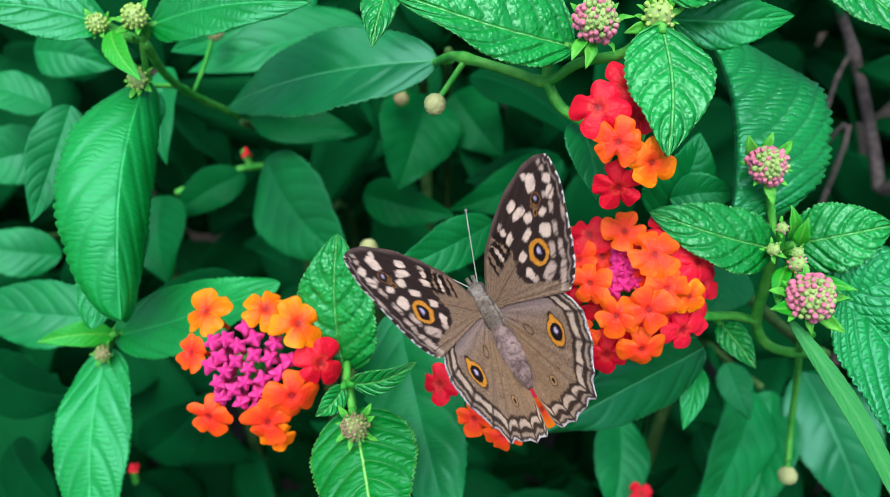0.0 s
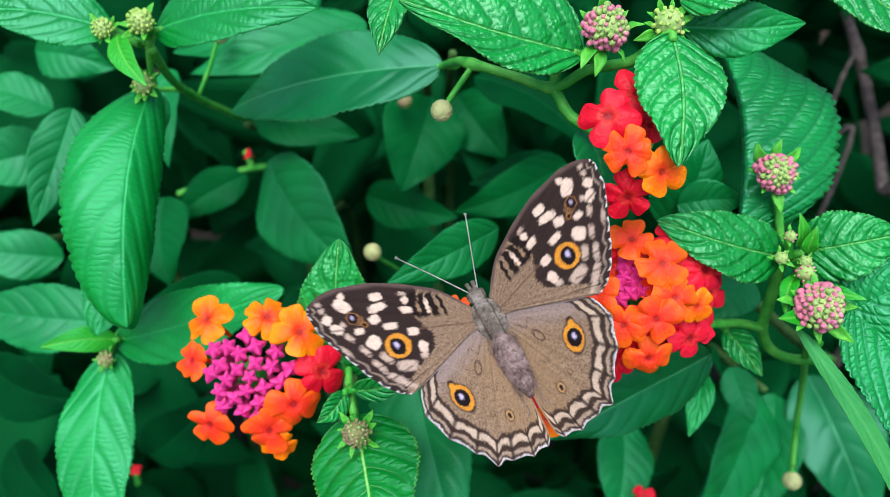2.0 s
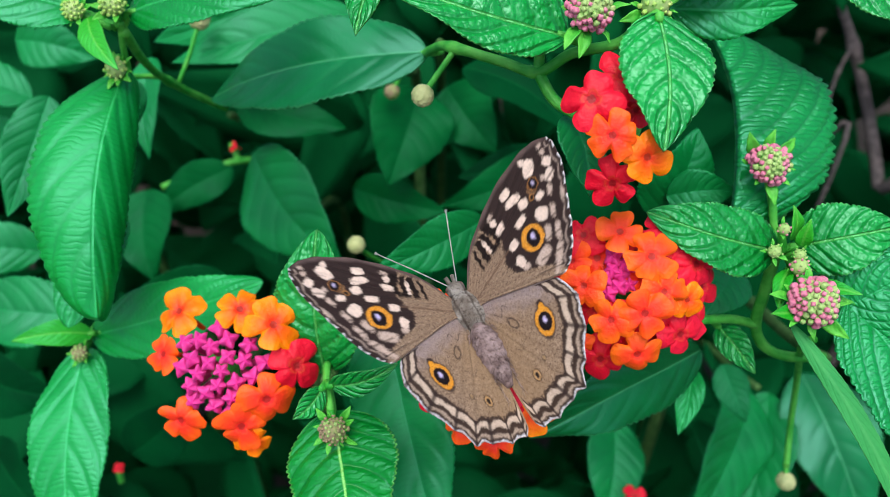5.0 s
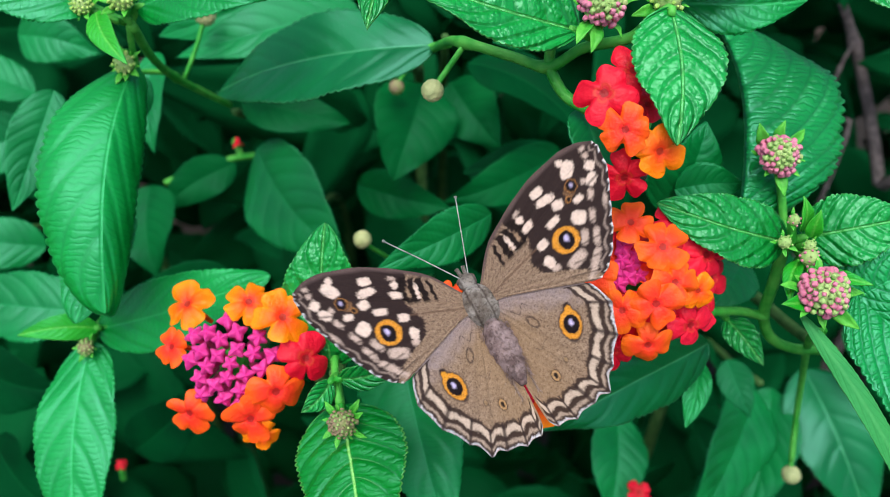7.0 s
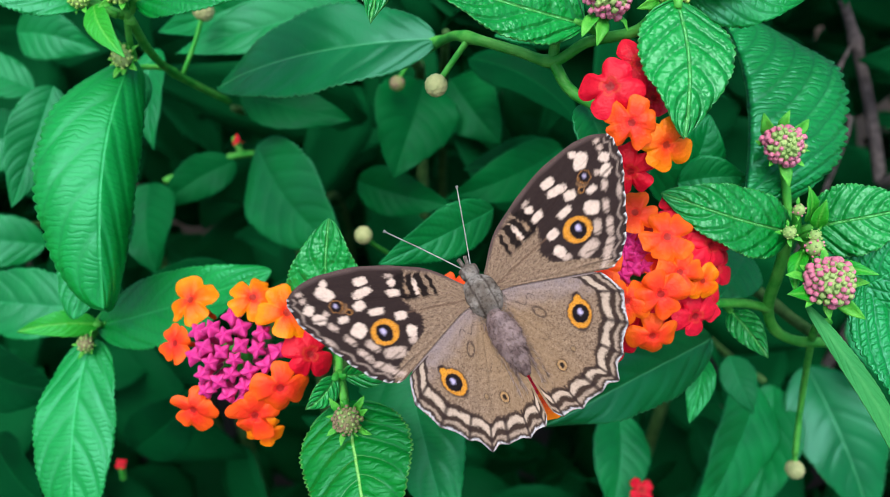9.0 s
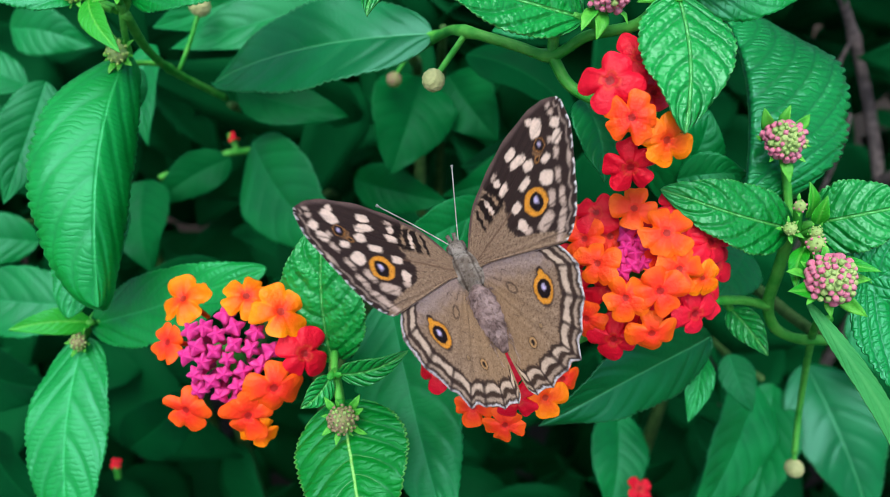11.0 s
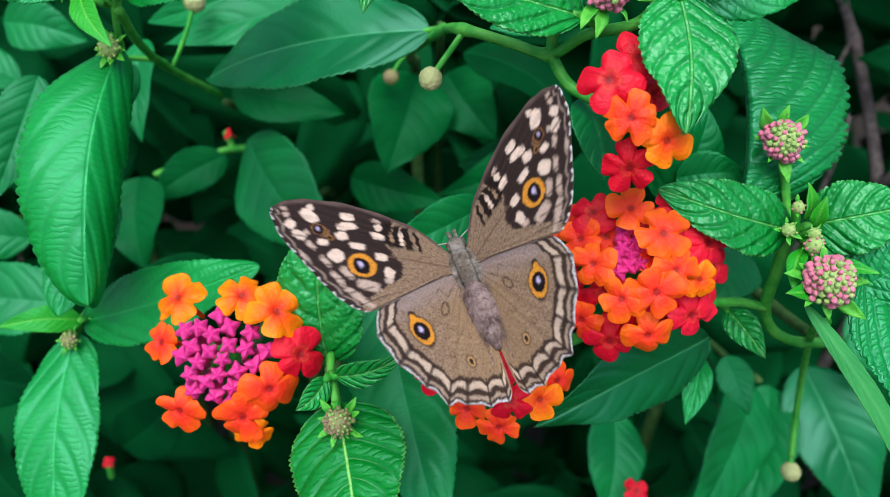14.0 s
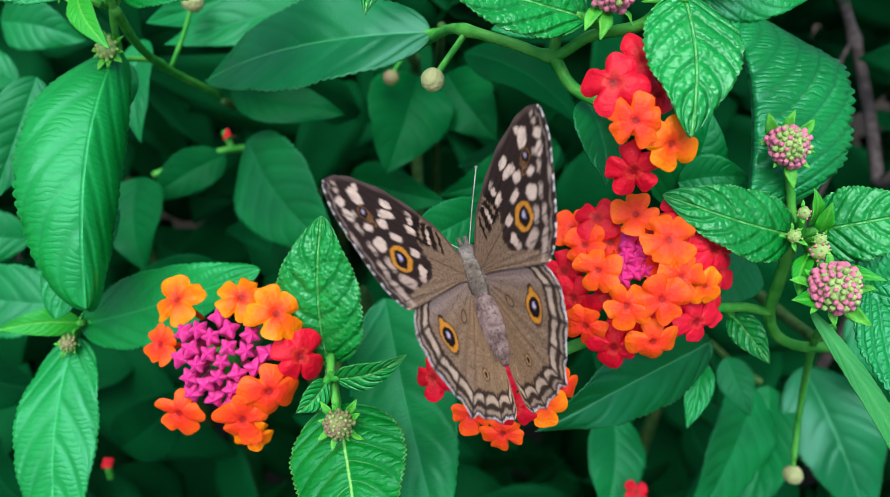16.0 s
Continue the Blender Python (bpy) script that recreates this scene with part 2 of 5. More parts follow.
def blade(length, width, bend=0.12, fold=0.25, rows=60, cols=9, seed=0, curl=0.0, teeth=26, thick=0.22, blunt=0.0, quilt=0.012, flip=0.0, bow=0.0, veins=7.0, roll=0.0, skew=0.0, slant=0.24):
    """The bmesh of a serrated ovate blade along +x, facing +z, in metres. fold: how far the halves rise; curl: how far the tip bends back;
    bow: how far the midrib swings aside; roll: how far the margins bend down; skew: how much wider the left half is."""
    rnd = random.Random(seed)
    bm = bmesh.new()
    uv, mm = bm.loops.layers.uv.new("UVMap"), bm.loops.layers.uv.new("UVSize")
    wave, lean = rnd.uniform(0, 6.3), bow or rnd.uniform(-0.06, 0.06)
    top, under, st = [], [], {}
    for layer, store in ((0, top), (1, under)):
        for i in range(rows + 1):
            s = i / rows
            form = math.sin(math.pi * s ** 0.72) ** 0.85 * (1 - 0.18 * s) if s < 0.999 else 0.0
            form = form * (1 - blunt) + blunt * math.sqrt(max(0.0, 1 - (2 * s - 1) ** 2))
            half = 0.53 * width * max(form, 0.012)
            ends = min(1, 6 * s) * min(1.0, 8 * (1 - s))
            row = []
            for j in range(2 * cols + 1):
                t = j / cols - 1
                a = abs(t)
                way = 1 if t > 0 else -1
                q = (s - slant * a ** 1.35) * veins + 0.11 * way + 0.12 * math.sin(7 * s + wave + 2 * way)
                pillow = 1 - 2 * abs((q % 1.0) - 0.5)
                pillow = 1 - (1 - min(1.0, 1.6 * pillow)) ** 2
                notch = 1 - abs(math.sin(math.pi * (s * teeth + 0.13 * way + 0.15 * math.sin(21 * s + wave)))) ** 0.7
                reach = half * (1 - ends * a ** 7 * (0.06 * notch + 0.03 * (1 - pillow)))
                y = t * reach * (1 + skew * way)
                z = bend * length * (4 * s * (1 - s)) - curl * length * s * s
                z += fold * abs(y) * (1 - 0.45 * a) - roll * width * a ** 4
                x = s * length
                z += quilt * width * pillow * math.sin(math.pi * min(1, 0.12 + a * 0.94)) ** 0.6 * min(1, 5 * s) * min(1, 5 * (1 - s))
                z -= 0.9 * quilt * width * math.exp(-(a / 0.07) ** 2) * ends
                z += width * (0.034 * math.sin(9 * s + wave + (2.2 if t > 0 else 0)) + 0.02 * math.sin(17 * s + 2.3 * wave + (1.1 if t > 0 else 0))) * a * a
                if flip and t * flip < 0:
                    rise = abs(y)
                    y, z = way * rise * math.cos(flip) - layer * thick * MM * math.sin(abs(flip)) * way, z - rise * math.sin(abs(flip)) + layer * thick * MM * (1 - math.cos(flip))
                y += lean * length * math.sin(math.pi * s)
                v = bm.verts.new((x, y, z - layer * thick * MM))
                st[v] = ((s, 0.5 + 0.5 * t), (x / MM, t * half / MM))
                row.append(v)
            store.append(row)
    for layer, grid in ((0, top), (1, under)):
        for i in range(rows):
            for j in range(2 * cols):
                f = bm.faces.new((grid[i][j], grid[i + 1][j], grid[i + 1][j + 1], grid[i][j + 1]))
                if layer:
                    f.normal_flip()
                    f.material_index = 1
    edge = lambda g: [r[0] for r in g] + g[-1][1:] + [r[-1] for r in g[-2::-1]] + g[0][-2:0:-1]
    a, b = edge(top), edge(under)
    for k in range(len(a)):
        bm.faces.new((a[k], b[k], b[(k + 1) % len(a)], a[(k + 1) % len(a)]))
    for f in bm.faces:
        for l in f.loops:
            l[uv].uv, l[mm].uv = st[l.vert]
    bmesh.ops.recalc_face_normals(bm, faces=bm.faces)
    return bm


def axes_to(base, tip, turn):
    """The turn that lays +x from base to tip and +z out of the bush, rolled by turn degrees about its length."""
    x = (Vector(tip) - Vector(base)).normalized()
    z = Vector((0, 0, 1)) - x.z * x
    z = (z.normalized() if z.length > 0.05 else Vector((0, 1, 0))).normalized()
    z = Matrix.Rotation(radians(turn), 3, x) @ z
    return Matrix((x, z.cross(x), z)).transposed()


LEAVES = [0]
# how deep the side veins sink, and how many there are
QUILT = {"green_leaf": (0.012, 6.0, 0.3), "rugged_leaf": (0.012, 8.0, 0.5), "young_leaf": (0.011, 5.5, 0.36), "rich_leaf": (0.02, 7.0, 0.26), "glossy_leaf": (0.006, 6.5, 0.24), "deep_leaf": (0.006, 7.5, 0.24)}


def leaf(parent, base, tip, width, turn=0, bend=0.1, fold=0.25, curl=0.0, material=None, label="", stalk=None, blunt=0.0, flip=0.0, bow=0.0, roll=0.0, skew=0.0):
    """One leaf from base to tip (places on the bush's face) with its stalk. flip: the angle by which one half is folded back, the left one where it is below zero."""
    LEAVES[0] += 1
    length = (Vector(tip) - Vector(base)).length * MM
    rows, cols, teeth = (40, 6, 14) if length < 0.012 else (84, 9, 21) if length < 0.02 else (120, 14, 30)
    quilt, veins, slant = QUILT.get((material or LEAF_GREEN).name, (0.003, 7.5, 0.24))
    bm = blade(length, width * MM, bend, fold, rows, cols, LEAVES[0], curl, teeth, blunt=blunt, flip=flip, quilt=quilt, bow=bow, veins=veins, roll=roll, skew=skew, slant=slant)
    turned = axes_to(base, tip, turn)
    bmesh.ops.transform(bm, matrix=Matrix.Translation(inside(parent, base)) @ turned.to_4x4(), verts=bm.verts)
    ob = part("leaf", bm, (material or LEAF_GREEN, LEAF_BACK), parent, label)
    ORIGIN[ob.name] = ORIGIN[parent.name]
    if stalk:
        bm = bmesh.new()
        a, b = inside(parent, stalk), inside(parent, base)
        way = (inside(parent, tip) - b) * 0.06
        tube(bm, [a, (a + b) / 2 - Vector((0, 0, 0.0006)), b, b + way], lambda s: (1.0 - 0.35 * s) * MM * 0.85, sides=6, n=8)
        part("petiole", bm, STEM, ob)
    return ob


# ---- flowers ----
def floret_mesh(name, seed, material, size=4.45):
    """An open lantana floret: a lobed rim that curls back round a sunken throat, on a thin tube. It faces +z, about 8 mm across."""
    rnd = random.Random(seed)
    bm = bmesh.new()
    uv = bm.loops.layers.uv.new("UVMap")
    centres = [0.0, 1.32, 2.5, 3.78, 4.97] if seed % 3 else [0.0, 1.5, 3.1, 4.75]
    centres = [c + rnd.uniform(-0.12, 0.12) for c in centres]
    spans = [rnd.uniform(3.0, 3.9) / len(centres) for _ in centres]
    reach = [rnd.uniform(0.82, 1.05) for _ in centres]
    tilt = [rnd.uniform(-1.5, 1.6) for _ in centres]
    n, steps, st, rings = 60, 9, {}, []
    for i in range(steps + 1):
        r = i / steps
        ring = []
        for k in range(n):
            th = 2 * math.pi * k / n
            best, lift = 0.5, 0.0
            for c, w, e, tl in zip(centres, spans, reach, tilt):
                d = (th - c + math.pi) % (2 * math.pi) - math.pi
                lobe = e * max(0.0, 1 - (abs(d) / (w * 1.02)) ** 4.0) ** 0.5
                lobe *= 1 - 0.035 * math.cos(d / w * 5 + seed)
                if lobe > best:
                    best, lift = lobe, tl * (1 - (d / w) ** 2)
            rr = size * best * (0.16 + 0.84 * r) if i else size * 0.1
            rr *= 1 + 0.03 * r * math.sin(7 * th + seed)
            z = -0.55 * math.exp(-(rr / 0.7) ** 2) - 1.0 * r ** 2.6 + lift * 0.8 * r * r + (0.2 * math.sin(3 * th + seed) + 0.16 * math.sin(8 * th + 2 * seed) * r) * r
            v = bm.verts.new((rr * math.cos(th) * MM, rr * math.sin(th) * MM, z * MM))
            st[v] = (r, th / 6.2832)
            ring.append(v)
        rings.append(ring)
    for a, b in zip(rings, rings[1:]):
        for k in range(n):
            bm.faces.new((a[k], b[k], b[(k + 1) % n], a[(k + 1) % n]))
    bm.faces.new(rings[0])
    low = []
    for z, r in ((-1.6, 0.45), (-4.0, 0.55), (-8.0, 0.4)):
        low.append([bm.verts.new((r * MM * math.cos(a), r * MM * math.sin(a), z * MM)) for a in (2 * math.pi * k / 10 for k in range(10))])
    for a, b in zip(low, low[1:]):
        for k in range(10):
            bm.faces.new((a[k], a[(k + 1) % 10], b[(k + 1) % 10], b[k]))
    for f in bm.faces:
        for l in f.loops:
            l[uv].uv = st.get(l.vert, (0.2, 0))
    data = bpy.data.meshes.new(name)
    bm.to_mesh(data)
    bm.free()
    data.materials.append(material)
    data.polygons.foreach_set("use_smooth", [True] * len(data.polygons))
    return data


FLORETS = {m.name: [floret_mesh("floret", 7 * k + len(m.name), m) for k in range(6)] for m in (ORANGE, EMBER, RED, ROSE, PEACH)}


def star_bud_mesh(seed, size=1.9):
    """A closed floret: a five-cornered pillow, pinched between the corners, on its tube."""
    rnd = random.Random(seed)
    bm = bmesh.new()
    uv = bm.loops.layers.uv.new("UVMap")
    n, rings = 32, []
    skew = [rnd.uniform(0.86, 1.12) for _ in range(5)]
    for i in range(7):
        r = i / 6
        ring = []
        for k in range(n):
            th = 2 * math.pi * k / n
            tips = 5 if seed % 2 else 4
            span = 2 * math.pi / tips
            c = (1 - abs((th / span + 0.5) % 1.0 - 0.5) * 2) ** 1.4
            rr = size * (0.6 + 0.44 * c * skew[int(th / span + 0.5) % tips]) * max(r, 0.03)
            z = 0.75 * (1 - r ** 3) + 0.08 * c * r * (1 - r) * 4 - 0.35 * r - (1 - c) * 0.12 * r
            ring.append(bm.verts.new((rr * math.cos(th) * MM, rr * math.sin(th) * MM, z * MM)))
        rings.append(ring)
    for z, f in ((-1.3, 0.55), (-3.0, 0.42), (-7.5, 0.3)):
        rings.append([bm.verts.new((size * f * MM * math.cos(2 * math.pi * k / n), size * f * MM * math.sin(2 * math.pi * k / n), z * MM)) for k in range(n)])
    for a, b in zip(rings, rings[1:]):
        for k in range(n):
            bm.faces.new((a[k], b[k], b[(k + 1) % n], a[(k + 1) % n]))
    bm.faces.new(rings[0])
    for f in bm.faces:
        for l in f.loops:
            l[uv].uv = (0.4 + 0.5 * min(1, l.vert.co.xy.length / (size * MM)), 0)
    data = bpy.data.meshes.new("closed_floret")
    bm.to_mesh(data)
    bm.free()
    data.materials.append(MAGENTA)
    data.polygons.foreach_set("use_smooth", [True] * len(data.polygons))
    return data


STARS = [star_bud_mesh(k) for k in range(4)]


def flower_head(parent, heart, radius, label, stalk):
    """The green receptacle of a flower head, on whose dome the florets stand; heart is its middle, deep in the bush."""
    bm = bmesh.new()
    ball(bm, (0, 0, 0), (radius * 0.45 * MM,) * 3)
    tube(bm, [Vector((0, 0, 0)), *[Vector(p) * MM - Vector(heart) * MM for p in stalk]], 1.0 * MM, n=12)
    head = part("flower_head", bm, STEM, parent, label)
    head.location = inside(parent, heart)
    ORIGIN[head.name] = Vector(heart) * MM
    return head


def floret(head, p, material, size=1.0, lean=(0, 0), label=""):
    """An open floret with its throat at p, turned away from the head's heart."""
    k = len(head.children)
    place = inside(head, p)
    way = place.normalized() + Vector((0, 0, 0.95)) + Vector((*lean, 0))
    m = Matrix.Translation(place) @ facing(way, 2.4 * k) @ Matrix.Diagonal((size, size, size, 1))
    return shared("floret", FLORETS[material.name][k % 6], head, m, label)


def closed_floret(head, p, size=1.0):
    k = len(head.children)
    place = inside(head, p)
    m = Matrix.Translation(place) @ facing(place.normalized() + Vector((0, 0, 0.3)), 1.7 * k) @ Matrix.Diagonal((size, size, size, 1))
    return shared("closed_floret", STARS[k % 4], head, m)


def closed_patch(head, middle, across, down, count, size=1.0, dome=2.5):
    """A patch of closed florets, in a sunflower spiral."""
    for k in range(count):
        r, a = math.sqrt((k + 0.3) / count), 2.39996 * k
        floor = dome * (1 - r * r)
        closed_floret(head, (middle[0] + across * r * math.cos(a), middle[1] + down * r * math.sin(a), middle[2] + floor), size * (0.8 + 0.25 * r))


def tiny_bud_mesh(name, materials):
    bm = bmesh.new()
    for v in ball(bm, (0, 0, 0), (0.52 * MM, 0.52 * MM, 0.9 * MM), segments=12, rings=8):
        c = v.co
        if c.z > 0.0003:
            wide = 1 + 0.28 * math.cos(4 * math.atan2(c.y, c.x)) + 0.3 * min(1, c.z / 0.0007)
            c.x, c.y, c.z = c.x * wide, c.y * wide, min(c.z, 0.00078)
    for f in bm.faces:
        f.material_index = 0 if f.calc_center_median().z > 0.0001 else 1
    data = bpy.data.meshes.new(name)
    bm.to_mesh(data)
    bm.free()
    for m in materials:
        data.materials.append(m)
    data.polygons.foreach_set("use_smooth", [True] * len(data.polygons))
    return data


TINY_PALE = tiny_bud_mesh("bud", (BUD_PALE, BUD_LIME))
TINY_PINK, TINY_LIME, TINY_DRY = tiny_bud_mesh("bud", (BUD_PINK, BUD_LIME)), tiny_bud_mesh("bud", (BUD_LIME, BRACT)), tiny_bud_mesh("bud", (DRY, BRACT))


def bract_mesh():
    bm = blade(0.0054, 0.0026, 0.08, 0.35, 14, 3, 3, 0.1, 3, thick=0.15)
    data = bpy.data.meshes.new("bract")
    bm.to_mesh(data)
    bm.free()
    data.materials.append(BRACT)
    data.materials.append(BRACT)
    data.polygons.foreach_set("use_smooth", [True] * len(data.polygons))
    return data


BRACT_MESH = bract_mesh()


def bud_head(parent, p, radius, stalk, label, tips=0.75, meshes=None, way=(0, 0.15, 1), bracts=8, count=84):
    """A young flower head: a dome of tight buds inside a ring of pointed bracts, on its stalk."""
    rnd = random.Random(int(abs(p[0]) * 10))
    bm = bmesh.new()
    ball(bm, (0, 0, 0), (radius * 0.8 * MM,) * 3)
    dome = len(bm.faces)
    tube(bm, [Vector((0, 0, -0.5 * radius * MM)), *[(Vector(q) - Vector(p)) * MM for q in stalk]], 0.68 * MM, n=10, sides=7)
    for k, f in enumerate(bm.faces):
        f.material_index = int(k >= dome)
    head = part("bud_head", bm, (DRY if meshes and meshes[0] is TINY_DRY else BUD_LIME, STEM), parent, label)
    head.location = inside(parent, p)
    ORIGIN[head.name] = Vector(p) * MM
    turn = facing(way)
    pink, lime = meshes or (TINY_PINK, TINY_LIME)
    for k in range(count):
        z = 1 - 1.15 * (k + 0.5) / count
        a = 2.39996 * k
        n = Vector((math.sqrt(max(0, 1 - z * z)) * math.cos(a), math.sqrt(max(0, 1 - z * z)) * math.sin(a), z))
        size = radius / 4.35 * (0.8 + 0.3 * (1 - z)) * rnd.uniform(0.8, 1.15)
        m = turn @ Matrix.Translation(n * radius * rnd.uniform(0.7, 0.9) * MM) @ facing(n, a) @ Matrix.Diagonal((size, size, size, 1))
        shared("bud", pink if rnd.random() < tips * (0.35 if z > 0.72 else 0.75 if z > 0.35 else 1.2) else lime, head, m)
    for k in range(bracts):
        a = 2 * math.pi * (k + rnd.uniform(-0.3, 0.3)) / bracts
        size = rnd.uniform(0.4, 1.05) * radius / 4.2
        m = turn @ Matrix.Rotation(a, 4, "Z") @ Matrix.Translation((radius * 0.75 * MM, 0, -0.35 * radius * MM)) @ Matrix.Rotation(rnd.uniform(-0.95, -0.05), 4, "Y") @ Matrix.Rotation(rnd.uniform(-0.7, 0.7), 4, "X") @ Matrix.Diagonal((size, size, size, 1))
        shared("bract", BRACT_MESH, head, m)
    return head


def knob(parent, p, radius, stalk, label="round pale green spent bud", material=None):
    """A spent flower head: a small ball pitted in a spiral, on its stalk."""
    bm = bmesh.new()
    dirs = []
    for k in range(60):
        z = 1 - 2 * (k + 0.5) / 60
        dirs.append(Vector((math.sqrt(1 - z * z) * math.cos(2.39996 * k), math.sqrt(1 - z * z) * math.sin(2.39996 * k), z)))
    for v in bmesh.ops.create_icosphere(bm, subdivisions=4, radius=1)["verts"]:
        n = v.co.normalized()
        near = max(n.dot(d) for d in dirs)
        v.co = n * radius * MM * (0.93 + 0.12 * max(0, (near - 0.96) / 0.04))
    ob = part("spent_bud", bm, material or SEED, parent, label)
    ob.location = inside(parent, p)
    bm = bmesh.new()
    tube(bm, [Vector((0, 0, 0)), *[(Vector(q) - Vector(p)) * MM for q in stalk]], 0.5 * MM, n=10, sides=7)
    part("stalk", bm, STEM, ob)
    return ob


# ---- the ground ----
def ground():
    m = Nodes("soil")
    n = m.smooth(m.noise(3, 6), 0.3, 0.7)
    m.bump(m.noise(60, 6), 0.6, 0.02)
    m.set(Base_Color=m.mix(n, lin(34, 27, 20), lin(56, 46, 34)), Roughness=0.95)
    bm = bmesh.new()
    bmesh.ops.create_grid(bm, x_segments=60, y_segments=60, size=1)
    for v in bm.verts:
        r = max(abs(v.co.x), abs(v.co.y))
        k = 400 * r ** 4 + 1.5 * r
        v.co = Vector((v.co.x / max(r, 1e-6) * k, v.co.y / max(r, 1e-6) * k, 0)) if r > 1e-6 else Vector((0, 0, 0))
        if k < 6:
            v.co.z = 0.02 * noise.noise(v.co * 3)
    data = bpy.data.meshes.new("ground")
    bm.to_mesh(data)
    bm.free()
    data.materials.append(m.mat)
    tagged(new("ground", data), "dark bare soil under the lantana shrub", "ground", kind="structure")


ground()


# ---- deep foliage behind the near branches ----
def deep_foliage():
    rnd = random.Random(5)
    verts, faces, uvs, mats = [], [], [], []
    shapes = []
    for k in range(5):
        bm = blade(1.0, rnd.uniform(0.42, 0.6), rnd.uniform(0.03, 0.16), rnd.uniform(0.1, 0.4), 10, 2, 90 + k, rnd.uniform(0, 0.2), 1, thick=4.0)
        lay = bm.loops.layers.uv["UVMap"]
        bm.verts.index_update()
        shapes.append(([v.co.copy() for v in bm.verts], [([l.vert.index for l in f.loops], [tuple(l[lay].uv) for l in f.loops], f.material_index) for f in bm.faces]))
        bm.free()
    for k in range(3300):
        w = rnd.uniform(235, 300) if k < 260 else rnd.uniform(250, 560) if k < 1500 else rnd.uniform(480, 760) if k < 2300 else rnd.uniform(170, 760)
        reach = 0.95 * w
        u, v = rnd.uniform(-reach, reach), rnd.uniform(-0.75 * reach, 0.75 * reach)
        if k >= 2300:
            # the flanks, top and skirt of the shrub, round the middle
            a, far = rnd.uniform(0, 2 * math.pi), rnd.uniform(0.0, 1.0) ** 0.7
            u, v = (0.8 * w + 60 + 420 * far) * math.cos(a), (0.62 * w + 50 + 330 * far) * math.sin(a)
            w += 380 * far * far
        if 0.03 < v / w < 0.36 and 0.47 < u / w < 0.68 and w < 330:
            continue
        if noise.noise((u / 55, v / 55, w / 90)) > 0.02 and w < 420 and k < 2300:
            continue
        length = rnd.uniform(42, 78) if k < 1500 else rnd.uniform(80, 120)
        tip = Vector((rnd.gauss(0, 1), rnd.gauss(-0.6, 0.8), rnd.gauss(-0.1, 0.5))).normalized()
        m = Matrix.Translation(Vector((u, v, -w)) * MM) @ axes_to((0, 0, 0), tip, rnd.uniform(-55, 55)).to_4x4() @ Matrix.Scale(length * MM, 4)
        p, q = shapes[k % 5]
        if (BUSH @ (m @ Vector((0.5, 0, 0)))).z < 0.08:
            continue
        n = len(verts)
        verts += [m @ c for c in p]
        for loop, st, mat in q:
            faces.append([n + i for i in loop])
            uvs += st
            mats.append(mat)
    data = bpy.data.meshes.new("foliage")
    data.from_pydata(verts, [], faces)
    data.uv_layers.new(name="UVMap").data.foreach_set("uv", [c for st in uvs for c in st])
    # the dark leaf colour adds to the shade among these leaves
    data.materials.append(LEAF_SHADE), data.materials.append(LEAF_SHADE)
    data.polygons.foreach_set("material_index", mats)
    data.polygons.foreach_set("use_smooth", [True] * len(faces))
    ob = tagged(new("foliage", data), "dense lantana leaves deep in the shrub, coloured dark for shade", "foliage", kind="stuff")
    ob.matrix_basis = BUSH


deep_foliage()


def branch(node, label, group="lantana branches", back=45, material=None, radius=1.0):
    """A branch thing with the old stem that carries it up from the soil to its node."""
    foot = ground_under((node[0] * 1.3, node[1], node[2] - 2.6 * back))
    ob = thing("lantana_branch", foot, label, "branch", group)
    a, f = Vector(node), Vector(foot)
    bend = a + Vector((0.18 * a.x, 0.12 * a.y, -back * 2.2))
    stem(ob, [a, tuple(bend), tuple(bend.lerp(f, 0.3)), foot], lambda s: (radius + 2.8 * s) * MM, material or STEM_OLD, name="woody_stem")
    return ob


# ---- the branch with the red and orange side-on flower head ----
top = branch((-5.9, 37.7, -152.0), "green lantana branch with a red and orange flower head")
stem(top, [(27.4, 28.7, -97.0), (25.4, 27.5, -100.0), (19.9, 27.0, -103.0), (15.5, 25.1, -106.0), (10.3, 27.1, -108.0), (3.4, 29.9, -111.0), (0.3, 33.0, -122.0), (-5.9, 37.7, -152.0)], 0.78, knots=(0.44, 0.72))
stem(top, [(15.5, 25.1, -106.0), (17.5, 21.5, -106.0), (19.9, 19.3, -105.0), (23.5, 17.1, -102.0)], 0.85)
stem(top, [(15.5, 25.3, -106.0), (15.6, 27.5, -105.0), (15.6, 29.2, -103.0)], 0.8)
leaf(top, (29.0, 29.3, -93.0), (28.6, 11.4, -89.0), 12.3, turn=0, bend=0.05, fold=-0.12, material=LEAF_GREEN, stalk=(27.0, 29.5, -97.0), label="broad wrinkled green leaf")
leaf(top, (18.7, 28.4, -100.0), (-7.0, 34.1, -94.0), 14.0, skew=-0.28, turn=14, bend=0.06, fold=0.2, material=LEAF_GREEN, stalk=(22.0, 27.8, -101.0), label="glossy wrinkled green leaf")
leaf(top, (-6.9, 40.9, -104.0), (-10.1, 27.9, -98.0), 7.4, turn=20, bend=0.08, fold=0.3, material=LEAF_GREEN)
leaf(top, (32.4, 32.1, -99.0), (48.7, 32.0, -97.0), 8, turn=8, bend=0.1, fold=0.2, material=LEAF_YOUNG)
leaf(top, (30.7, 34.3, -95.0), (43.2, 36.9, -92.0), 9, turn=-15, bend=0.1, material=LEAF_GREEN)
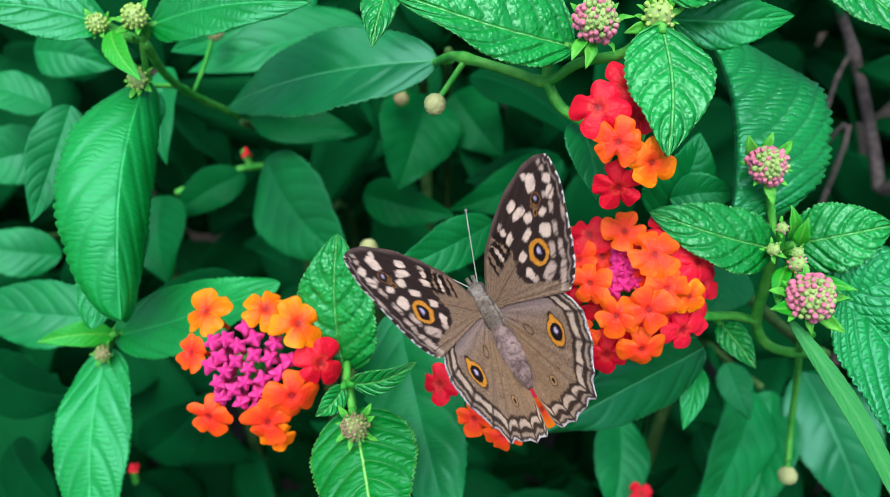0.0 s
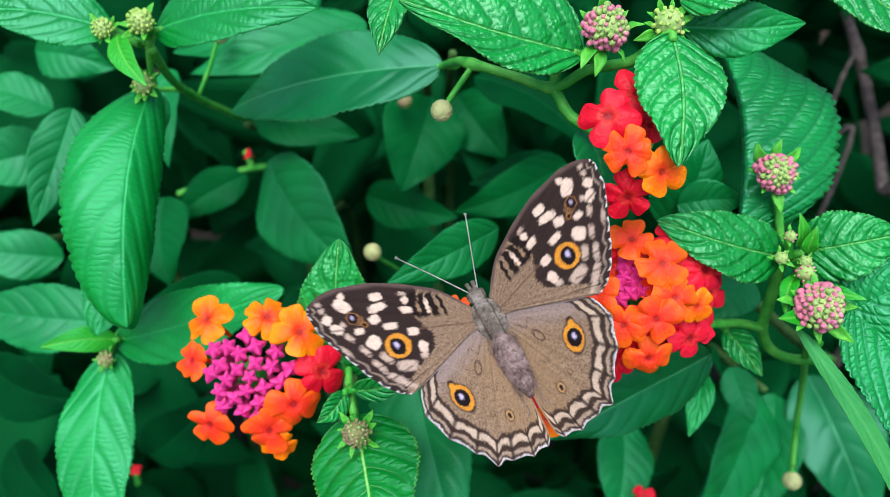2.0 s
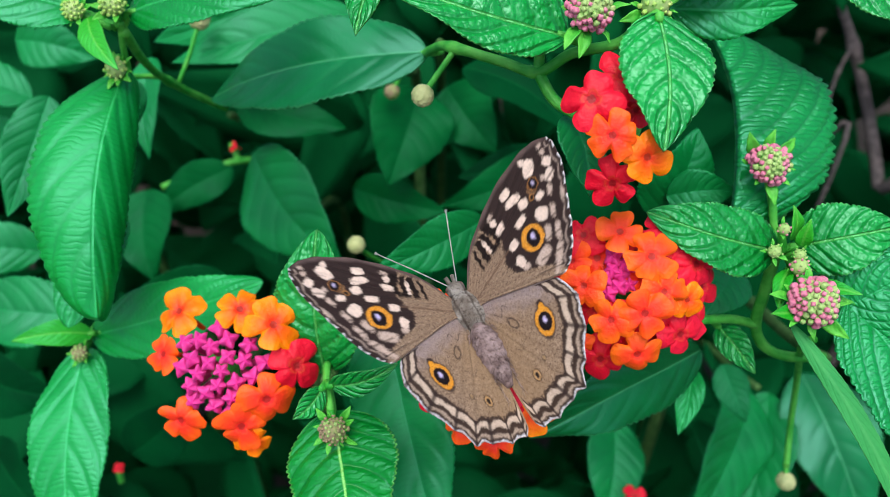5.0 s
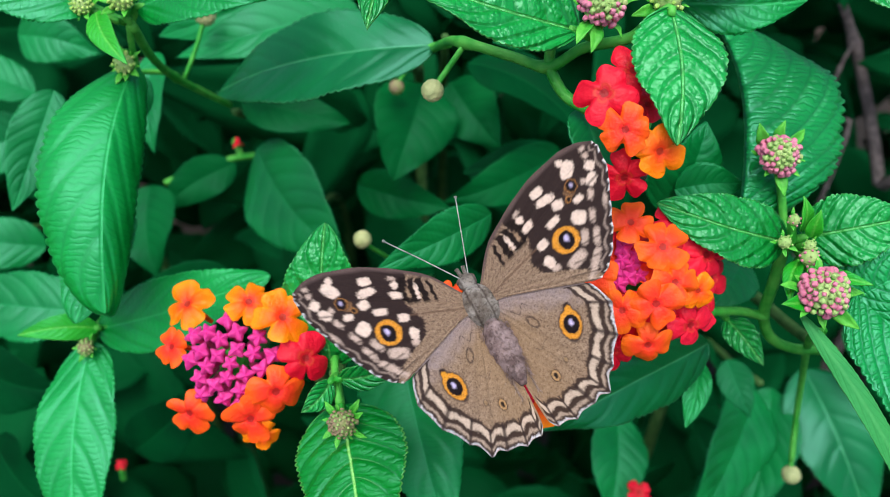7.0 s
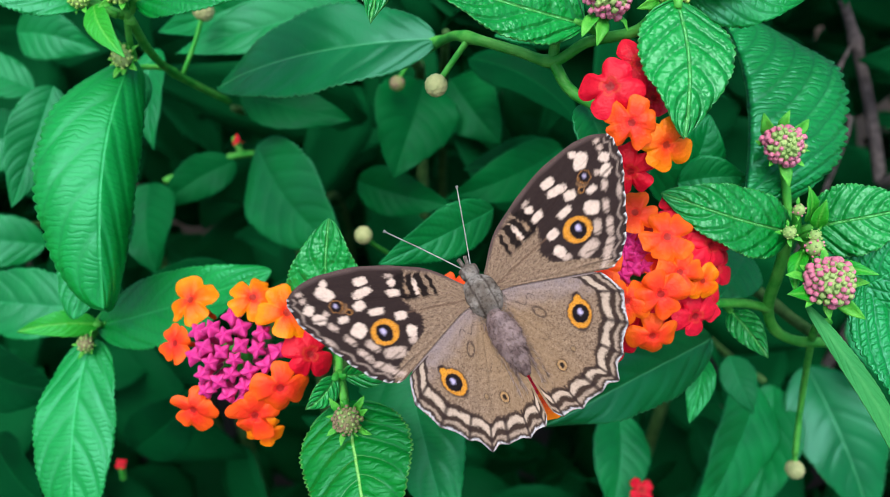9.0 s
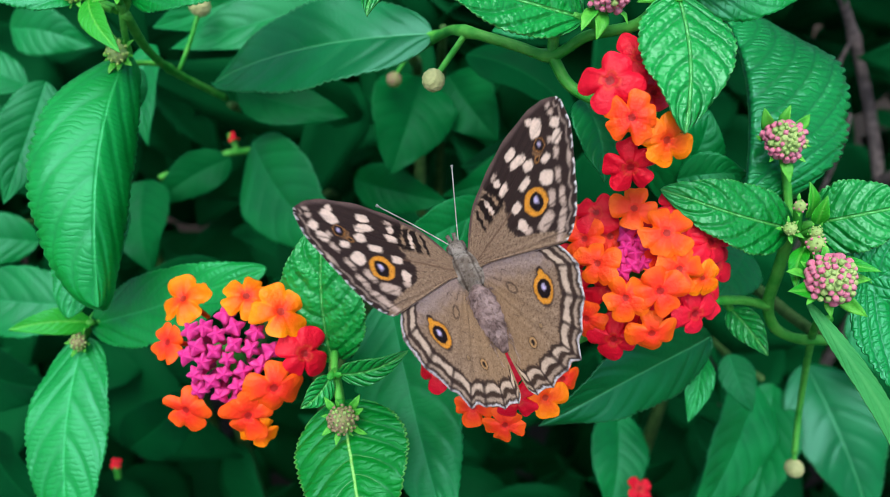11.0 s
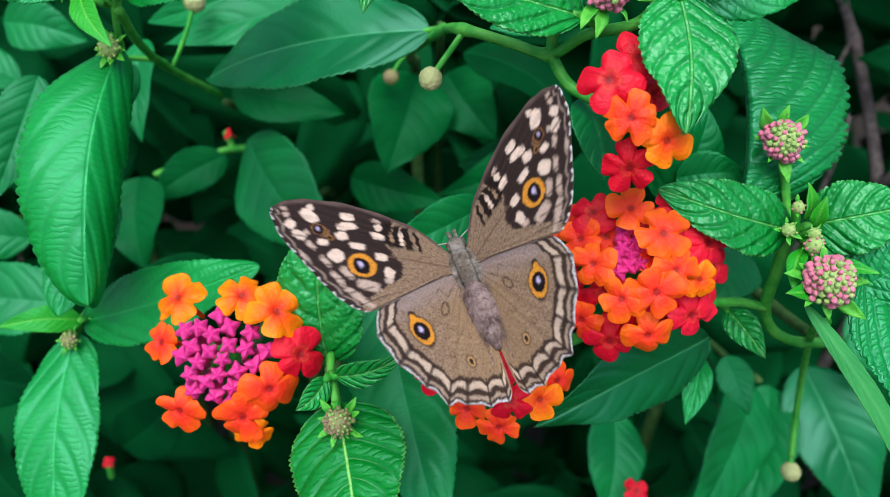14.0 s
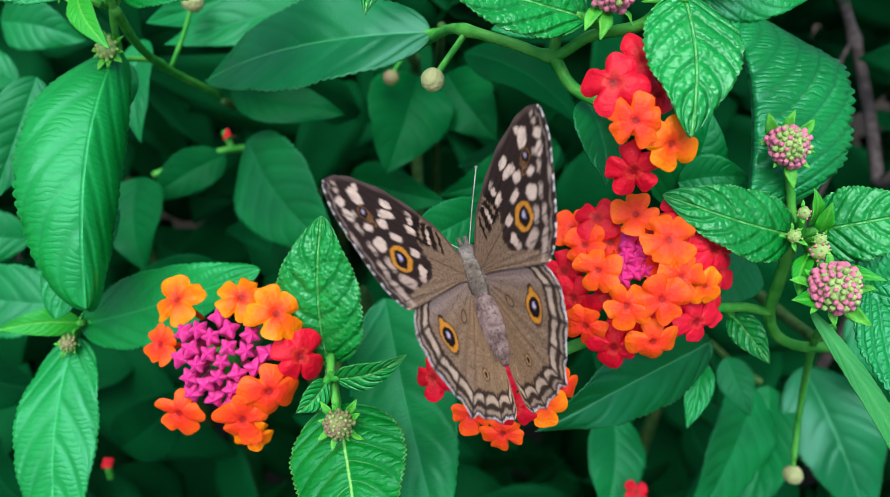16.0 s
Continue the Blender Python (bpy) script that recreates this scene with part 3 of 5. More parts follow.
leaf(top, (20.4, 19.5, -108.0), (23.1, 7.1, -106.0), 7.6, turn=-12, bend=0.08, fold=0.2, material=LEAF_DEEP)
bud_head(top, (20.7, 30.6, -95.0), 3.2, [(21.0, 28.6, -98.0), (21.2, 27.3, -103.0)], "young flower head of pink and lime buds", 0.7)
bud_head(top, (29.2, 31.3, -95.0), 2.4, [(28.5, 29.8, -98.0)], "unopened green bud head", 0.0, (TINY_PALE, TINY_PALE), bracts=11, count=24)
knob(top, (-1.4, 22.4, -110.0), 1.7, [(0.7, 25.7, -111.0), (3.4, 29.6, -111.0)])
head = flower_head(top, (29.1, 17.8, -110.0), 6, "side-on flower head of red and orange florets", [(24.4, 18.0, -106.0)])
floret(head, (20.3, 18.4, -92.0), RED, 0.98, (-0.1, 0.1))
floret(head, (24.9, 22.1, -95.0), RED, 0.9, (0, 0.5))
floret(head, (22.8, 13.6, -91.0), EMBER, 0.8)
floret(head, (27.5, 11.0, -92.0), ORANGE, 0.8, (0.3, -0.3))
floret(head, (23.8, 7.9, -95.0), RED, 0.82, (0, -0.5))
floret(head, (27.4, 18.0, -97.0), ROSE, 0.7, (0.2, 0.2))
floret(head, (26.4, 22.0, -99.0), RED, 0.8, (0.2, 0.5))

# ---- the branch with the full flower head on which the butterfly feeds ----
main = branch((72.1, -19.8, -132.0), "green lantana branch with a full red and orange flower head")
stem(main, [(53.5, -0.0, -113.0), (54.2, -6.3, -118.0), (55.4, -12.3, -124.0), (58.0, -16.6, -127.0), (63.1, -18.9, -129.0), (71.0, -19.4, -131.0)], 0.95)
stem(main, [(55.4, -12.7, -124.0), (50.3, -11.6, -122.0), (43.0, -11.1, -117.0), (37.2, -9.4, -115.0)], 0.8)
stem(main, [(57.9, -13.4, -110.0), (62.4, -15.9, -122.0), (73.3, -26.0, -145.0), (77.1, -37.9, -155.0), (77.2, -47.6, -157.0)], 0.65)
leaf(main, (46.2, 4.0, -113.0), (48.6, 42.5, -133.0), 35.0, turn=-4, bend=0.1, fold=-0.05, blunt=0.5, material=LEAF_RUGGED, flip=-2.7, roll=0.05, stalk=(53.0, -1.0, -113.0), label="large deep green wrinkled leaf with one half folded back")
leaf(main, (52.8, -0.0, -111.0), (31.6, 5.6, -107.0), 10.8, turn=13, bend=0.1, fold=0.1, blunt=0.3, material=LEAF_GREEN, stalk=(53.3, -0.5, -112.0))
leaf(main, (54.5, 0.7, -110.0), (67.4, 3.6, -105.0), 11.0, turn=-11, bend=0.12, fold=0.1, blunt=0.35, material=LEAF_GREEN, stalk=(53.5, -0.5, -112.0))
leaf(main, (62.3, -7.1, -108.0), (77.5, -36.2, -99.0), 17, turn=-12, bend=0.06, fold=-0.12, blunt=0.45, material=LEAF_RUGGED, stalk=(54.4, -2.8, -112.0), label="large folded green leaf")
leaf(main, (52.4, -10.4, -106.0), (66.0, -40.2, -97.0), 2.9, turn=8, bend=0.03, fold=-0.15, blunt=0.8, bow=0.03, material=LEAF_BACK, label="pale turned-up margin of a large leaf")
leaf(main, (58.8, -10.8, -110.0), (73.3, -0.9, -104.0), 14, turn=-15, bend=0.08, fold=0.1, material=LEAF_RUGGED)
leaf(main, (48.9, -13.0, -124.0), (53.6, -20.5, -120.0), 5.4, turn=15, material=LEAF_GREEN, stalk=(47.5, -11.6, -122.0))
leaf(main, (56.2, 46.8, -112.0), (73.9, 28.8, -106.0), 12, turn=-15, bend=0.08, material=LEAF_GREEN)
leaf(main, (53.2, -2.7, -108.0), (49.8, -8.9, -104.0), 2.6, turn=40, bend=0.1, fold=0.5, material=LEAF_LIME)
leaf(main, (54.0, 1.7, -109.0), (52.8, 6.7, -106.0), 2.6, turn=20, fold=0.5, material=LEAF_LIME)
leaf(main, (54.9, 0.7, -108.0), (54.8, 4.7, -105.0), 2.4, turn=-20, fold=0.5, material=LEAF_LIME)
leaf(main, (54.5, -5.2, -106.0), (59.9, -5.9, -101.0), 2.6, turn=-20, fold=0.4, material=LEAF_LIME)
leaf(main, (53.1, -8.6, -105.0), (47.7, -8.7, -102.0), 2.8, turn=20, fold=0.4, material=LEAF_LIME)
bud_head(main, (50.7, 13.1, -109.6), 3.25, [(52.2, 9.1, -112.0), (53.2, 3.6, -113.0), (53.8, -0.0, -113.0)], "young flower head of pink buds", 0.8)
bud_head(main, (54.0, -7.1, -103.0), 3.65, [(55.5, -5.3, -108.0), (54.8, -0.9, -112.0)], "young flower head of pink and lime buds", 0.75)
bud_head(main, (53.6, -2.2, -106.0), 1.6, [(54.3, -1.4, -110.0)], "opening pink bud", 1.0, count=14, bracts=4)
bud_head(main, (50.4, -0.0, -107.0), 1.2, [(52.8, -0.9, -111.0)], "tiny green buds", 0.0, (TINY_LIME, TINY_LIME), count=14, bracts=5)
bud_head(main, (53.6, -0.5, -106.0), 1.1, [(54.4, -0.9, -111.0)], "tiny green buds", 0.0, (TINY_LIME, TINY_LIME), count=14, bracts=5)
bud_head(main, (51.8, 3.3, -107.0), 1.1, [(53.5, -0.0, -111.0)], "opening pink bud", 1.0, count=10, bracts=4)
knob(main, (77.4, -51.0, -157.5), 2.0, [(77.2, -46.0, -157.0)], "pale oval hanging bud")
head = flower_head(main, (32.1, -5.3, -117.0), 7, "full flower head of orange and red florets", [(37.5, -9.5, -116.0)])
for p, material, size in (
    ((22.4, 2.4, -108.0), RED, 0.92), ((26.9, 2.8, -104.0), PEACH, 0.9), ((30.9, -0.7, -102.0), PEACH, 1.0), ((34.6, 3.3, -107.0), ROSE, 0.9),
    ((39.1, -1.9, -107.0), ROSE, 0.95), ((21.7, -5.0, -104.0), PEACH, 0.84), ((25.2, -9.7, -102.0), PEACH, 0.88), ((29.7, -8.7, -101.0), EMBER, 0.98),
    ((32.7, -5.7, -102.0), PEACH, 0.9), ((36.7, -7.0, -104.0), ORANGE, 0.72), ((29.5, -14.9, -104.0), PEACH, 0.9), ((36.8, -12.4, -107.0), ROSE, 0.98),
    ((25.1, -16.3, -108.0), RED, 0.98), ((20.7, -1.5, -108.0), EMBER, 0.85), ((19.6, -9.4, -110.0), RED, 0.95), ((21.0, -13.2, -108.0), EMBER, 0.85),
    ((18.4, -5.5, -112.0), RED, 0.9), ((19.6, 0.9, -111.0), EMBER, 0.85),
):
    floret(head, p, material, size * 0.92)
floret(head, (40.5, -5.3, -109.0), ROSE, 0.9)
floret(head, (39.3, -10.0, -109.0), ROSE, 0.9)
for p, material, size in (
    ((30.5, -3.6, -105.5), EMBER, 0.8), ((24.5, -1.1, -108.0), EMBER, 0.85), ((30.5, -0.0, -108.0), RED, 0.85), ((24.1, -8.7, -107.0), RED, 0.9), ((28.7, -11.5, -107.0), ROSE, 0.9), ((34.6, -1.9, -107.0), RED, 0.9), ((33.1, -13.2, -108.0), RED, 0.95), ((27.9, -14.1, -108.0), RED, 0.9),
):
    floret(head, p, material, size)
closed_patch(head, (26.9, -3.6, -106.0), 2.9, 3.3, 9, 0.86, 0.5)

# ---- a second head of the same branch, under the butterfly ----
low = flower_head(main, (11.1, -21.2, -121.0), 7, "red and orange flower head under the butterfly", [(17.6, -19.9, -122.0), (27.5, -15.9, -122.0), (37.8, -9.6, -117.0)])
for p, material, size in (
    ((-0.9, -21.5, -112.0), RED, 0.98), ((4.7, -26.7, -110.0), EMBER, 0.85), ((9.4, -29.1, -109.0), EMBER, 0.85), ((15.2, -24.8, -108.0), ORANGE, 0.9),
    ((18.1, -22.4, -110.0), EMBER, 0.85), ((10.7, -24.8, -107.0), RED, 0.9), ((1.0, -8.4, -112.0), EMBER, 0.75), ((1.6, -11.0, -112.0), RED, 0.9),
    ((7.3, -19.8, -108.0), EMBER, 0.95), ((12.4, -19.6, -107.0), ROSE, 0.95), ((3.4, -16.6, -110.0), RED, 0.9), ((8.7, -14.3, -110.0), ORANGE, 0.9),
):
    floret(low, p, material, size * 0.88)

# ---- the branch with the flower head of magenta buds ----
left_head = branch((-35.8, -24.0, -132.0), "lantana branch with a flower head of magenta buds")
head = flower_head(left_head, (-36.2, -21.3, -126.0), 7, "flower head of magenta buds ringed by orange florets", [(-35.5, -24.0, -131.0)])
for p, material, size in (
    ((-41.6, -10.8, -119.7), ORANGE, 1.06), ((-30.3, -10.1, -116.0), ORANGE, 1.04), ((-24.4, -12.4, -114.0), ORANGE, 1.06), ((-20.9, -19.0, -114.8), RED, 1.0),
    ((-25.3, -24.1, -113.4), EMBER, 1.08), ((-29.4, -28.6, -114.0), EMBER, 1.02), ((-40.2, -28.4, -117.0), EMBER, 0.98), ((-43.9, -17.9, -119.0), EMBER, 0.88), ((-28.2, -31.6, -116.0), ORANGE, 0.72),
):
    floret(head, p, material, size * 0.95)
closed_patch(head, (-33.3, -19.7, -116.5), 7.5, 7.5, 24, 0.92, 3.0)

# ---- the low branch with the withered bud ----
bottom = branch((-16.4, -21.5, -115.0), "lantana branch with a withered bud and broad leaves")
stem(bottom, [(-16.8, -19.4, -118.0), (-16.2, -21.7, -114.0), (-15.1, -25.4, -111.0)], 0.62)
leaf(bottom, (-17.5, -21.1, -120.0), (-17.9, 2.3, -114.0), 14.6, turn=-10, bend=0.08, fold=0.12, material=LEAF_GREEN, stalk=(-16.5, -22.0, -116.0), label="broad wrinkled green leaf", blunt=0.3)
leaf(bottom, (-15.3, -26.1, -114.0), (-10.6, -44.1, -104.0), 18, turn=6, bend=0.06, fold=-0.1, material=LEAF_RICH, stalk=(-16.2, -22.4, -114.0), label="broad wrinkled green leaf", blunt=0.4)
leaf(bottom, (-15.3, -21.5, -111.0), (-4.7, -17.5, -107.0), 4.6, turn=20, bend=0.08, fold=0.3, material=LEAF_GREEN, stalk=(-16.1, -21.7, -113.0))
leaf(bottom, (-16.4, -21.8, -111.0), (-20.7, -26.5, -110.0), 4.2, turn=-20, bend=0.08, fold=0.3, material=LEAF_GREEN, stalk=(-16.1, -21.7, -113.0))
bud_head(bottom, (-14.4, -27.8, -109.0), 2.3, [(-15.1, -25.4, -111.0)], "withered brown and green bud head", 0.9, (TINY_DRY, TINY_LIME), count=44, bracts=9)

# ---- the leafy branches at the side ----
left_leaves = branch((-53.5, 33.4, -186.0), "leafy lantana branch with green bud heads")
stem(left_leaves, [(-53.5, 37.9, -124.0), (-54.8, 34.5, -128.0), (-55.4, 31.5, -131.5)], 0.6)
stem(left_leaves, [(-53.4, 36.7, -125.0), (-55.9, 34.9, -140.0), (-57.3, 34.9, -158.0), (-53.5, 34.3, -182.0)], 0.85, knots=(0.62,))
leaf(left_leaves, (-55.4, 32.0, -131.0), (-54.2, -11.4, -116.0), 16.0, turn=-12, bend=0.1, fold=-0.04, curl=0.06, blunt=0.85, skew=-0.36, bow=-0.03, roll=0.15, flip=-0.6, material=LEAF_YOUNG, stalk=(-56.5, 33.4, -130.0), label="long bright green leaf")
stem(left_leaves, [(-63.0, 34.2, -148.0), (-59.5, 35.2, -152.0), (-56.8, 35.2, -156.0)], 0.55)
leaf(left_leaves, (-63.6, 8.7, -140.0), (-65.6, -15.2, -130.0), 13.4, turn=4, bend=0.06, fold=0.12, material=LEAF_YOUNG, blunt=0.5, stalk=(-63.5, 16.2, -146.0))
leaf(left_leaves, (-59.5, 39.4, -124.0), (-83.0, 41.6, -120.0), 11.4, turn=12, bend=0.06, fold=0.15, material=LEAF_YOUNG, stalk=(-54.9, 37.5, -126.0))
leaf(left_leaves, (-52.3, 39.4, -124.0), (-22.3, 41.3, -118.0), 12.0, turn=-12, bend=0.06, fold=0.15, material=LEAF_YOUNG, stalk=(-54.4, 37.5, -126.0))
leaf(left_leaves, (-58.0, 37.8, -122.0), (-51.1, 28.2, -118.0), 4.6, turn=0, bend=0.1, fold=0.4, material=LEAF_LIME)
leaf(left_leaves, (-58.4, 31.9, -142.0), (-61.6, 22.1, -146.0), 5.0, turn=-25, material=LEAF_DEEP)
bud_head(left_leaves, (-53.4, 39.9, -121.0), 2.4, [(-54.1, 37.2, -125.0)], "unopened pale green bud head", 0.0, (TINY_PALE, TINY_PALE), count=44, bracts=6)
bud_head(left_leaves, (-60.4, 39.1, -122.0), 2.0, [(-55.5, 37.2, -125.0)], "unopened pale green bud head", 0.0, (TINY_PALE, TINY_PALE), count=40, bracts=6)
bud_head(left_leaves, (-55.6, 30.6, -127.0), 2.1, [(-56.1, 33.4, -129.0)], "unopened lime green bud head", 0.0, (TINY_PALE, TINY_PALE), count=20, bracts=10)
knob(left_leaves, (-52.6, 49.8, -160.0), 2.3, [(-54.6, 42.5, -160.0), (-57.4, 36.2, -161.0)])

low_left = branch((-69.7, -19.3, -145.0), "leafy lantana branch with a small dry bud")
stem(low_left, [(-68.7, -23.3, -141.0), (-69.2, -19.1, -144.0), (-69.0, -15.0, -150.0), (-73.0, -8.2, -160.0)], 1.0)
leaf(low_left, (-68.6, -20.2, -142.0), (-66.4, -54.5, -132.0), 14.8, turn=0, blunt=0.75, bend=0.06, fold=-0.1, material=LEAF_YOUNG, stalk=(-69.2, -18.9, -144.0), label="long bright green leaf")
leaf(low_left, (-67.1, -17.5, -142.0), (-79.5, -18.3, -136.0), 5.4, turn=10, bend=0.08, fold=0.2, material=LEAF_LIME, stalk=(-68.6, -18.0, -144.0))
leaf(low_left, (-68.0, -18.0, -144.0), (-31.5, -6.7, -133.0), 14, turn=-15, bend=0.05, fold=0.1, blunt=0.4, material=LEAF_YOUNG, stalk=(-69.4, -18.3, -145.0))
leaf(low_left, (-77.2, -15.8, -158.0), (-110.7, -12.8, -160.0), 16, turn=10, bend=0.06, fold=0.15, material=LEAF_DEEP)
bud_head(low_left, (-68.1, -20.9, -139.0), 1.7, [(-68.9, -19.6, -143.0)], "small dry green bud head", 0.3, (TINY_DRY, TINY_LIME), count=24, bracts=6)

# ---- still branches further in ----
inner = branch((0.8, 46.7, -165.0), "lantana branch with broad glossy leaves", back=60)
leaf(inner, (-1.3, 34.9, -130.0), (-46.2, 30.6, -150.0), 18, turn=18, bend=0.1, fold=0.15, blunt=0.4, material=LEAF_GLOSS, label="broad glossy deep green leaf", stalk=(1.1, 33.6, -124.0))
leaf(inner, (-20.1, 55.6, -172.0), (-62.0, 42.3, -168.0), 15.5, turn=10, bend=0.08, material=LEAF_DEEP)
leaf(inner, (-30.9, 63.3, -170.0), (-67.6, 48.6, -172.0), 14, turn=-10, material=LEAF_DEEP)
# LEAF_DIM leaves carry part of their shade in their colour
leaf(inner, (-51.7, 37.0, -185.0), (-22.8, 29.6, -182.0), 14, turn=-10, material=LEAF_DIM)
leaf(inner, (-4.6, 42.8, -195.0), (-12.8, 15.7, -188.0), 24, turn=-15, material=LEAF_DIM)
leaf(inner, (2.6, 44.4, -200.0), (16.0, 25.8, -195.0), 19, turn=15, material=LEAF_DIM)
# shade painted in: darker colour than the leaves round it
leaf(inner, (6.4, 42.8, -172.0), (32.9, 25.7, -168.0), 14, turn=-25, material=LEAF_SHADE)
leaf(inner, (20.0, 39.6, -140.0), (9.8, 38.5, -140.0), 7, turn=10, material=LEAF_DEEP)
knob(inner, (-11.4, 39.0, -182.0), 1.9, [(-9.6, 43.1, -184.0), (-5.9, 47.8, -185.0)], "small brown spent bud", DRY)
knob(inner, (-16.6, 0.2, -152.0), 1.9, [(-15.1, -1.5, -156.0), (-11.3, -4.3, -165.0)])

middle = branch((-39.1, 10.1, -215.0), "lantana branch with shaded leaves", back=60)
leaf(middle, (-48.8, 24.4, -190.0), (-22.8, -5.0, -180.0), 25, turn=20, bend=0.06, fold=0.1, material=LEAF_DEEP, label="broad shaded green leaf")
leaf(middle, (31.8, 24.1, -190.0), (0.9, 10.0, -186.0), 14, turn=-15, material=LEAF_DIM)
# this leaf too has its shade in its colour
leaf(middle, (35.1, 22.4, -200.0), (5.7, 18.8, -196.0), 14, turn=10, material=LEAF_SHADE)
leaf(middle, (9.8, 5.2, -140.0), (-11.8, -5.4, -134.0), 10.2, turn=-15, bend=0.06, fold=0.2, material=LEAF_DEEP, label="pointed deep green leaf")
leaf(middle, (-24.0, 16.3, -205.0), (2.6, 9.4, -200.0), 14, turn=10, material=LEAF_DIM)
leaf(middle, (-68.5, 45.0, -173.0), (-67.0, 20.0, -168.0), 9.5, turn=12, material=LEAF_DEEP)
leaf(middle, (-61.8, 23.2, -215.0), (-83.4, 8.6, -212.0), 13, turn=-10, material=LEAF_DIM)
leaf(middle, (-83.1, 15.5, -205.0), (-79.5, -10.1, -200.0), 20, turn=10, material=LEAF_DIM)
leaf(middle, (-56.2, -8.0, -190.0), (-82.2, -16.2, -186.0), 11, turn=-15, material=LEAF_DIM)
stem(middle, [(-82.4, 17.0, -214.0), (-70.3, 21.9, -214.0), (-60.4, 25.1, -216.0), (-48.3, 27.1, -225.0)], 1.0)
floret_spot = flower_head(middle, (-63.3, 30.4, -220.0), 2.5, "small far red flower", [(-60.9, 26.2, -218.0)])
floret(floret_spot, (-62.1, 29.8, -216.0), RED, 0.42, (-1.8, 0.6))

beneath = branch((-2.9, -19.7, -150.0), "lantana branch with broad leaves under the flowers", back=60)
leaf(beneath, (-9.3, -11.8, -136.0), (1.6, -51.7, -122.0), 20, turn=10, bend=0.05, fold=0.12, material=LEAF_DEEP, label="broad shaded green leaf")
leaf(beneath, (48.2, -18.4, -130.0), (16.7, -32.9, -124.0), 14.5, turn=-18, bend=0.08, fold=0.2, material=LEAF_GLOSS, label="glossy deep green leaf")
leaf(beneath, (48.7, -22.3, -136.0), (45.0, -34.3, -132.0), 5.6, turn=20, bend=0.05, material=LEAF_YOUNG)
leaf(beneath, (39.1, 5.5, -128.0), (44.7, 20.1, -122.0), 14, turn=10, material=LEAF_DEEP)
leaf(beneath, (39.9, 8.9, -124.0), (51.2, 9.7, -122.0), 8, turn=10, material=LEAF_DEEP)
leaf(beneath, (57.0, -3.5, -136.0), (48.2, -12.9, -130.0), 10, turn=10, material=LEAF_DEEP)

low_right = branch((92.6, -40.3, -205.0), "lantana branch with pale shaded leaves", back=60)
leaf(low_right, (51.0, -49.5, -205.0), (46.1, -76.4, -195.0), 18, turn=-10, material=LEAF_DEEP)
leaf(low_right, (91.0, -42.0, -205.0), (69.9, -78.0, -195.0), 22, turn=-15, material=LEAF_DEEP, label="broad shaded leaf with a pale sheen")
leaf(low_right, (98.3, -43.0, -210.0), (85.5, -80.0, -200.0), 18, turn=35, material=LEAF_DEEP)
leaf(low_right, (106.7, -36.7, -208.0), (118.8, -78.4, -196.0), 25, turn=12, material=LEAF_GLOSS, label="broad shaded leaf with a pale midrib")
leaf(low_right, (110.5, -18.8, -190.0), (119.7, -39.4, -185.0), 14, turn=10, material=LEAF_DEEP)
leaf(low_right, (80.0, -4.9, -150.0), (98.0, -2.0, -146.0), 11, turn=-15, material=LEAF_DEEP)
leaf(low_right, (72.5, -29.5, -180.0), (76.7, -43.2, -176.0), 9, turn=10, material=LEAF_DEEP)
far_red = flower_head(low_right, (54.0, -67.4, -192.0), 3, "small far red flower", [(56.7, -72.0, -196.0)])
floret(far_red, (52.9, -66.0, -188.0), RED, 0.8)

far_left = branch((-111.8, 2.8, -190.0), "lantana branch with bluish shaded leaves", back=60)
leaf(far_left, (-81.4, 31.2, -152.0), (-87.7, 5.5, -148.0), 11.5, turn=-20, bend=0.06, material=LEAF_DEEP)
leaf(far_left, (-102.6, 36.7, -182.0), (-123.4, 42.1, -180.0), 12, turn=20, material=LEAF_DEEP)
leaf(far_left, (-109.2, 28.2, -195.0), (-131.9, 21.3, -190.0), 17, turn=-10, material=LEAF_DEEP)
leaf(far_left, (-104.1, -1.9, -190.0), (-128.4, 1.2, -185.0), 14, turn=10, material=LEAF_DEEP)
leaf(far_left, (-111.8, 53.7, -190.0), (-90.2, 49.1, -190.0), 14, turn=10, material=LEAF_DEEP)
# three low leaves whose shade is put into their colour
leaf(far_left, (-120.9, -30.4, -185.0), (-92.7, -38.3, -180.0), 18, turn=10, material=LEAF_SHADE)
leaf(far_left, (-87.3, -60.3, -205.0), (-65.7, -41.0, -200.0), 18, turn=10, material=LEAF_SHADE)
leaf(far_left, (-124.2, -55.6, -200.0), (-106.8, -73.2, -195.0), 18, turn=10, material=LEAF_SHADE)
small_red = flower_head(far_left, (-100.6, -71.3, -226.0), 2.5, "small far red flower", [(-101.7, -77.0, -230.0)])
floret(small_red, (-98.9, -70.0, -222.0), RED, 0.42)


knob(far_left, (-112.6, -36.1, -190.0), 1.9, [(-112.6, -41.3, -194.0)], "pale blurred spent bud")


# ---- dry twigs ----
def dry_twig(points, radius):
    foot = ground_under((points[-1][0] * 1.05, points[-1][1], points[-1][2] - 30))
    ob = thing("dry_twig", foot, "bare grey dry twig in the shade", "twig", "dry twigs")
    stem(ob, [*points, foot], lambda s: radius * (0.7 + 0.5 * s) * MM, TWIG, knots=(0.2,), name="twig")


dry_twig([(148.2, 89.0, -262.0), (156.4, 75.8, -268.0), (165.7, 53.0, -274.0), (173.8, 24.6, -280.0), (179.7, -9.7, -285.0)], 2.4)
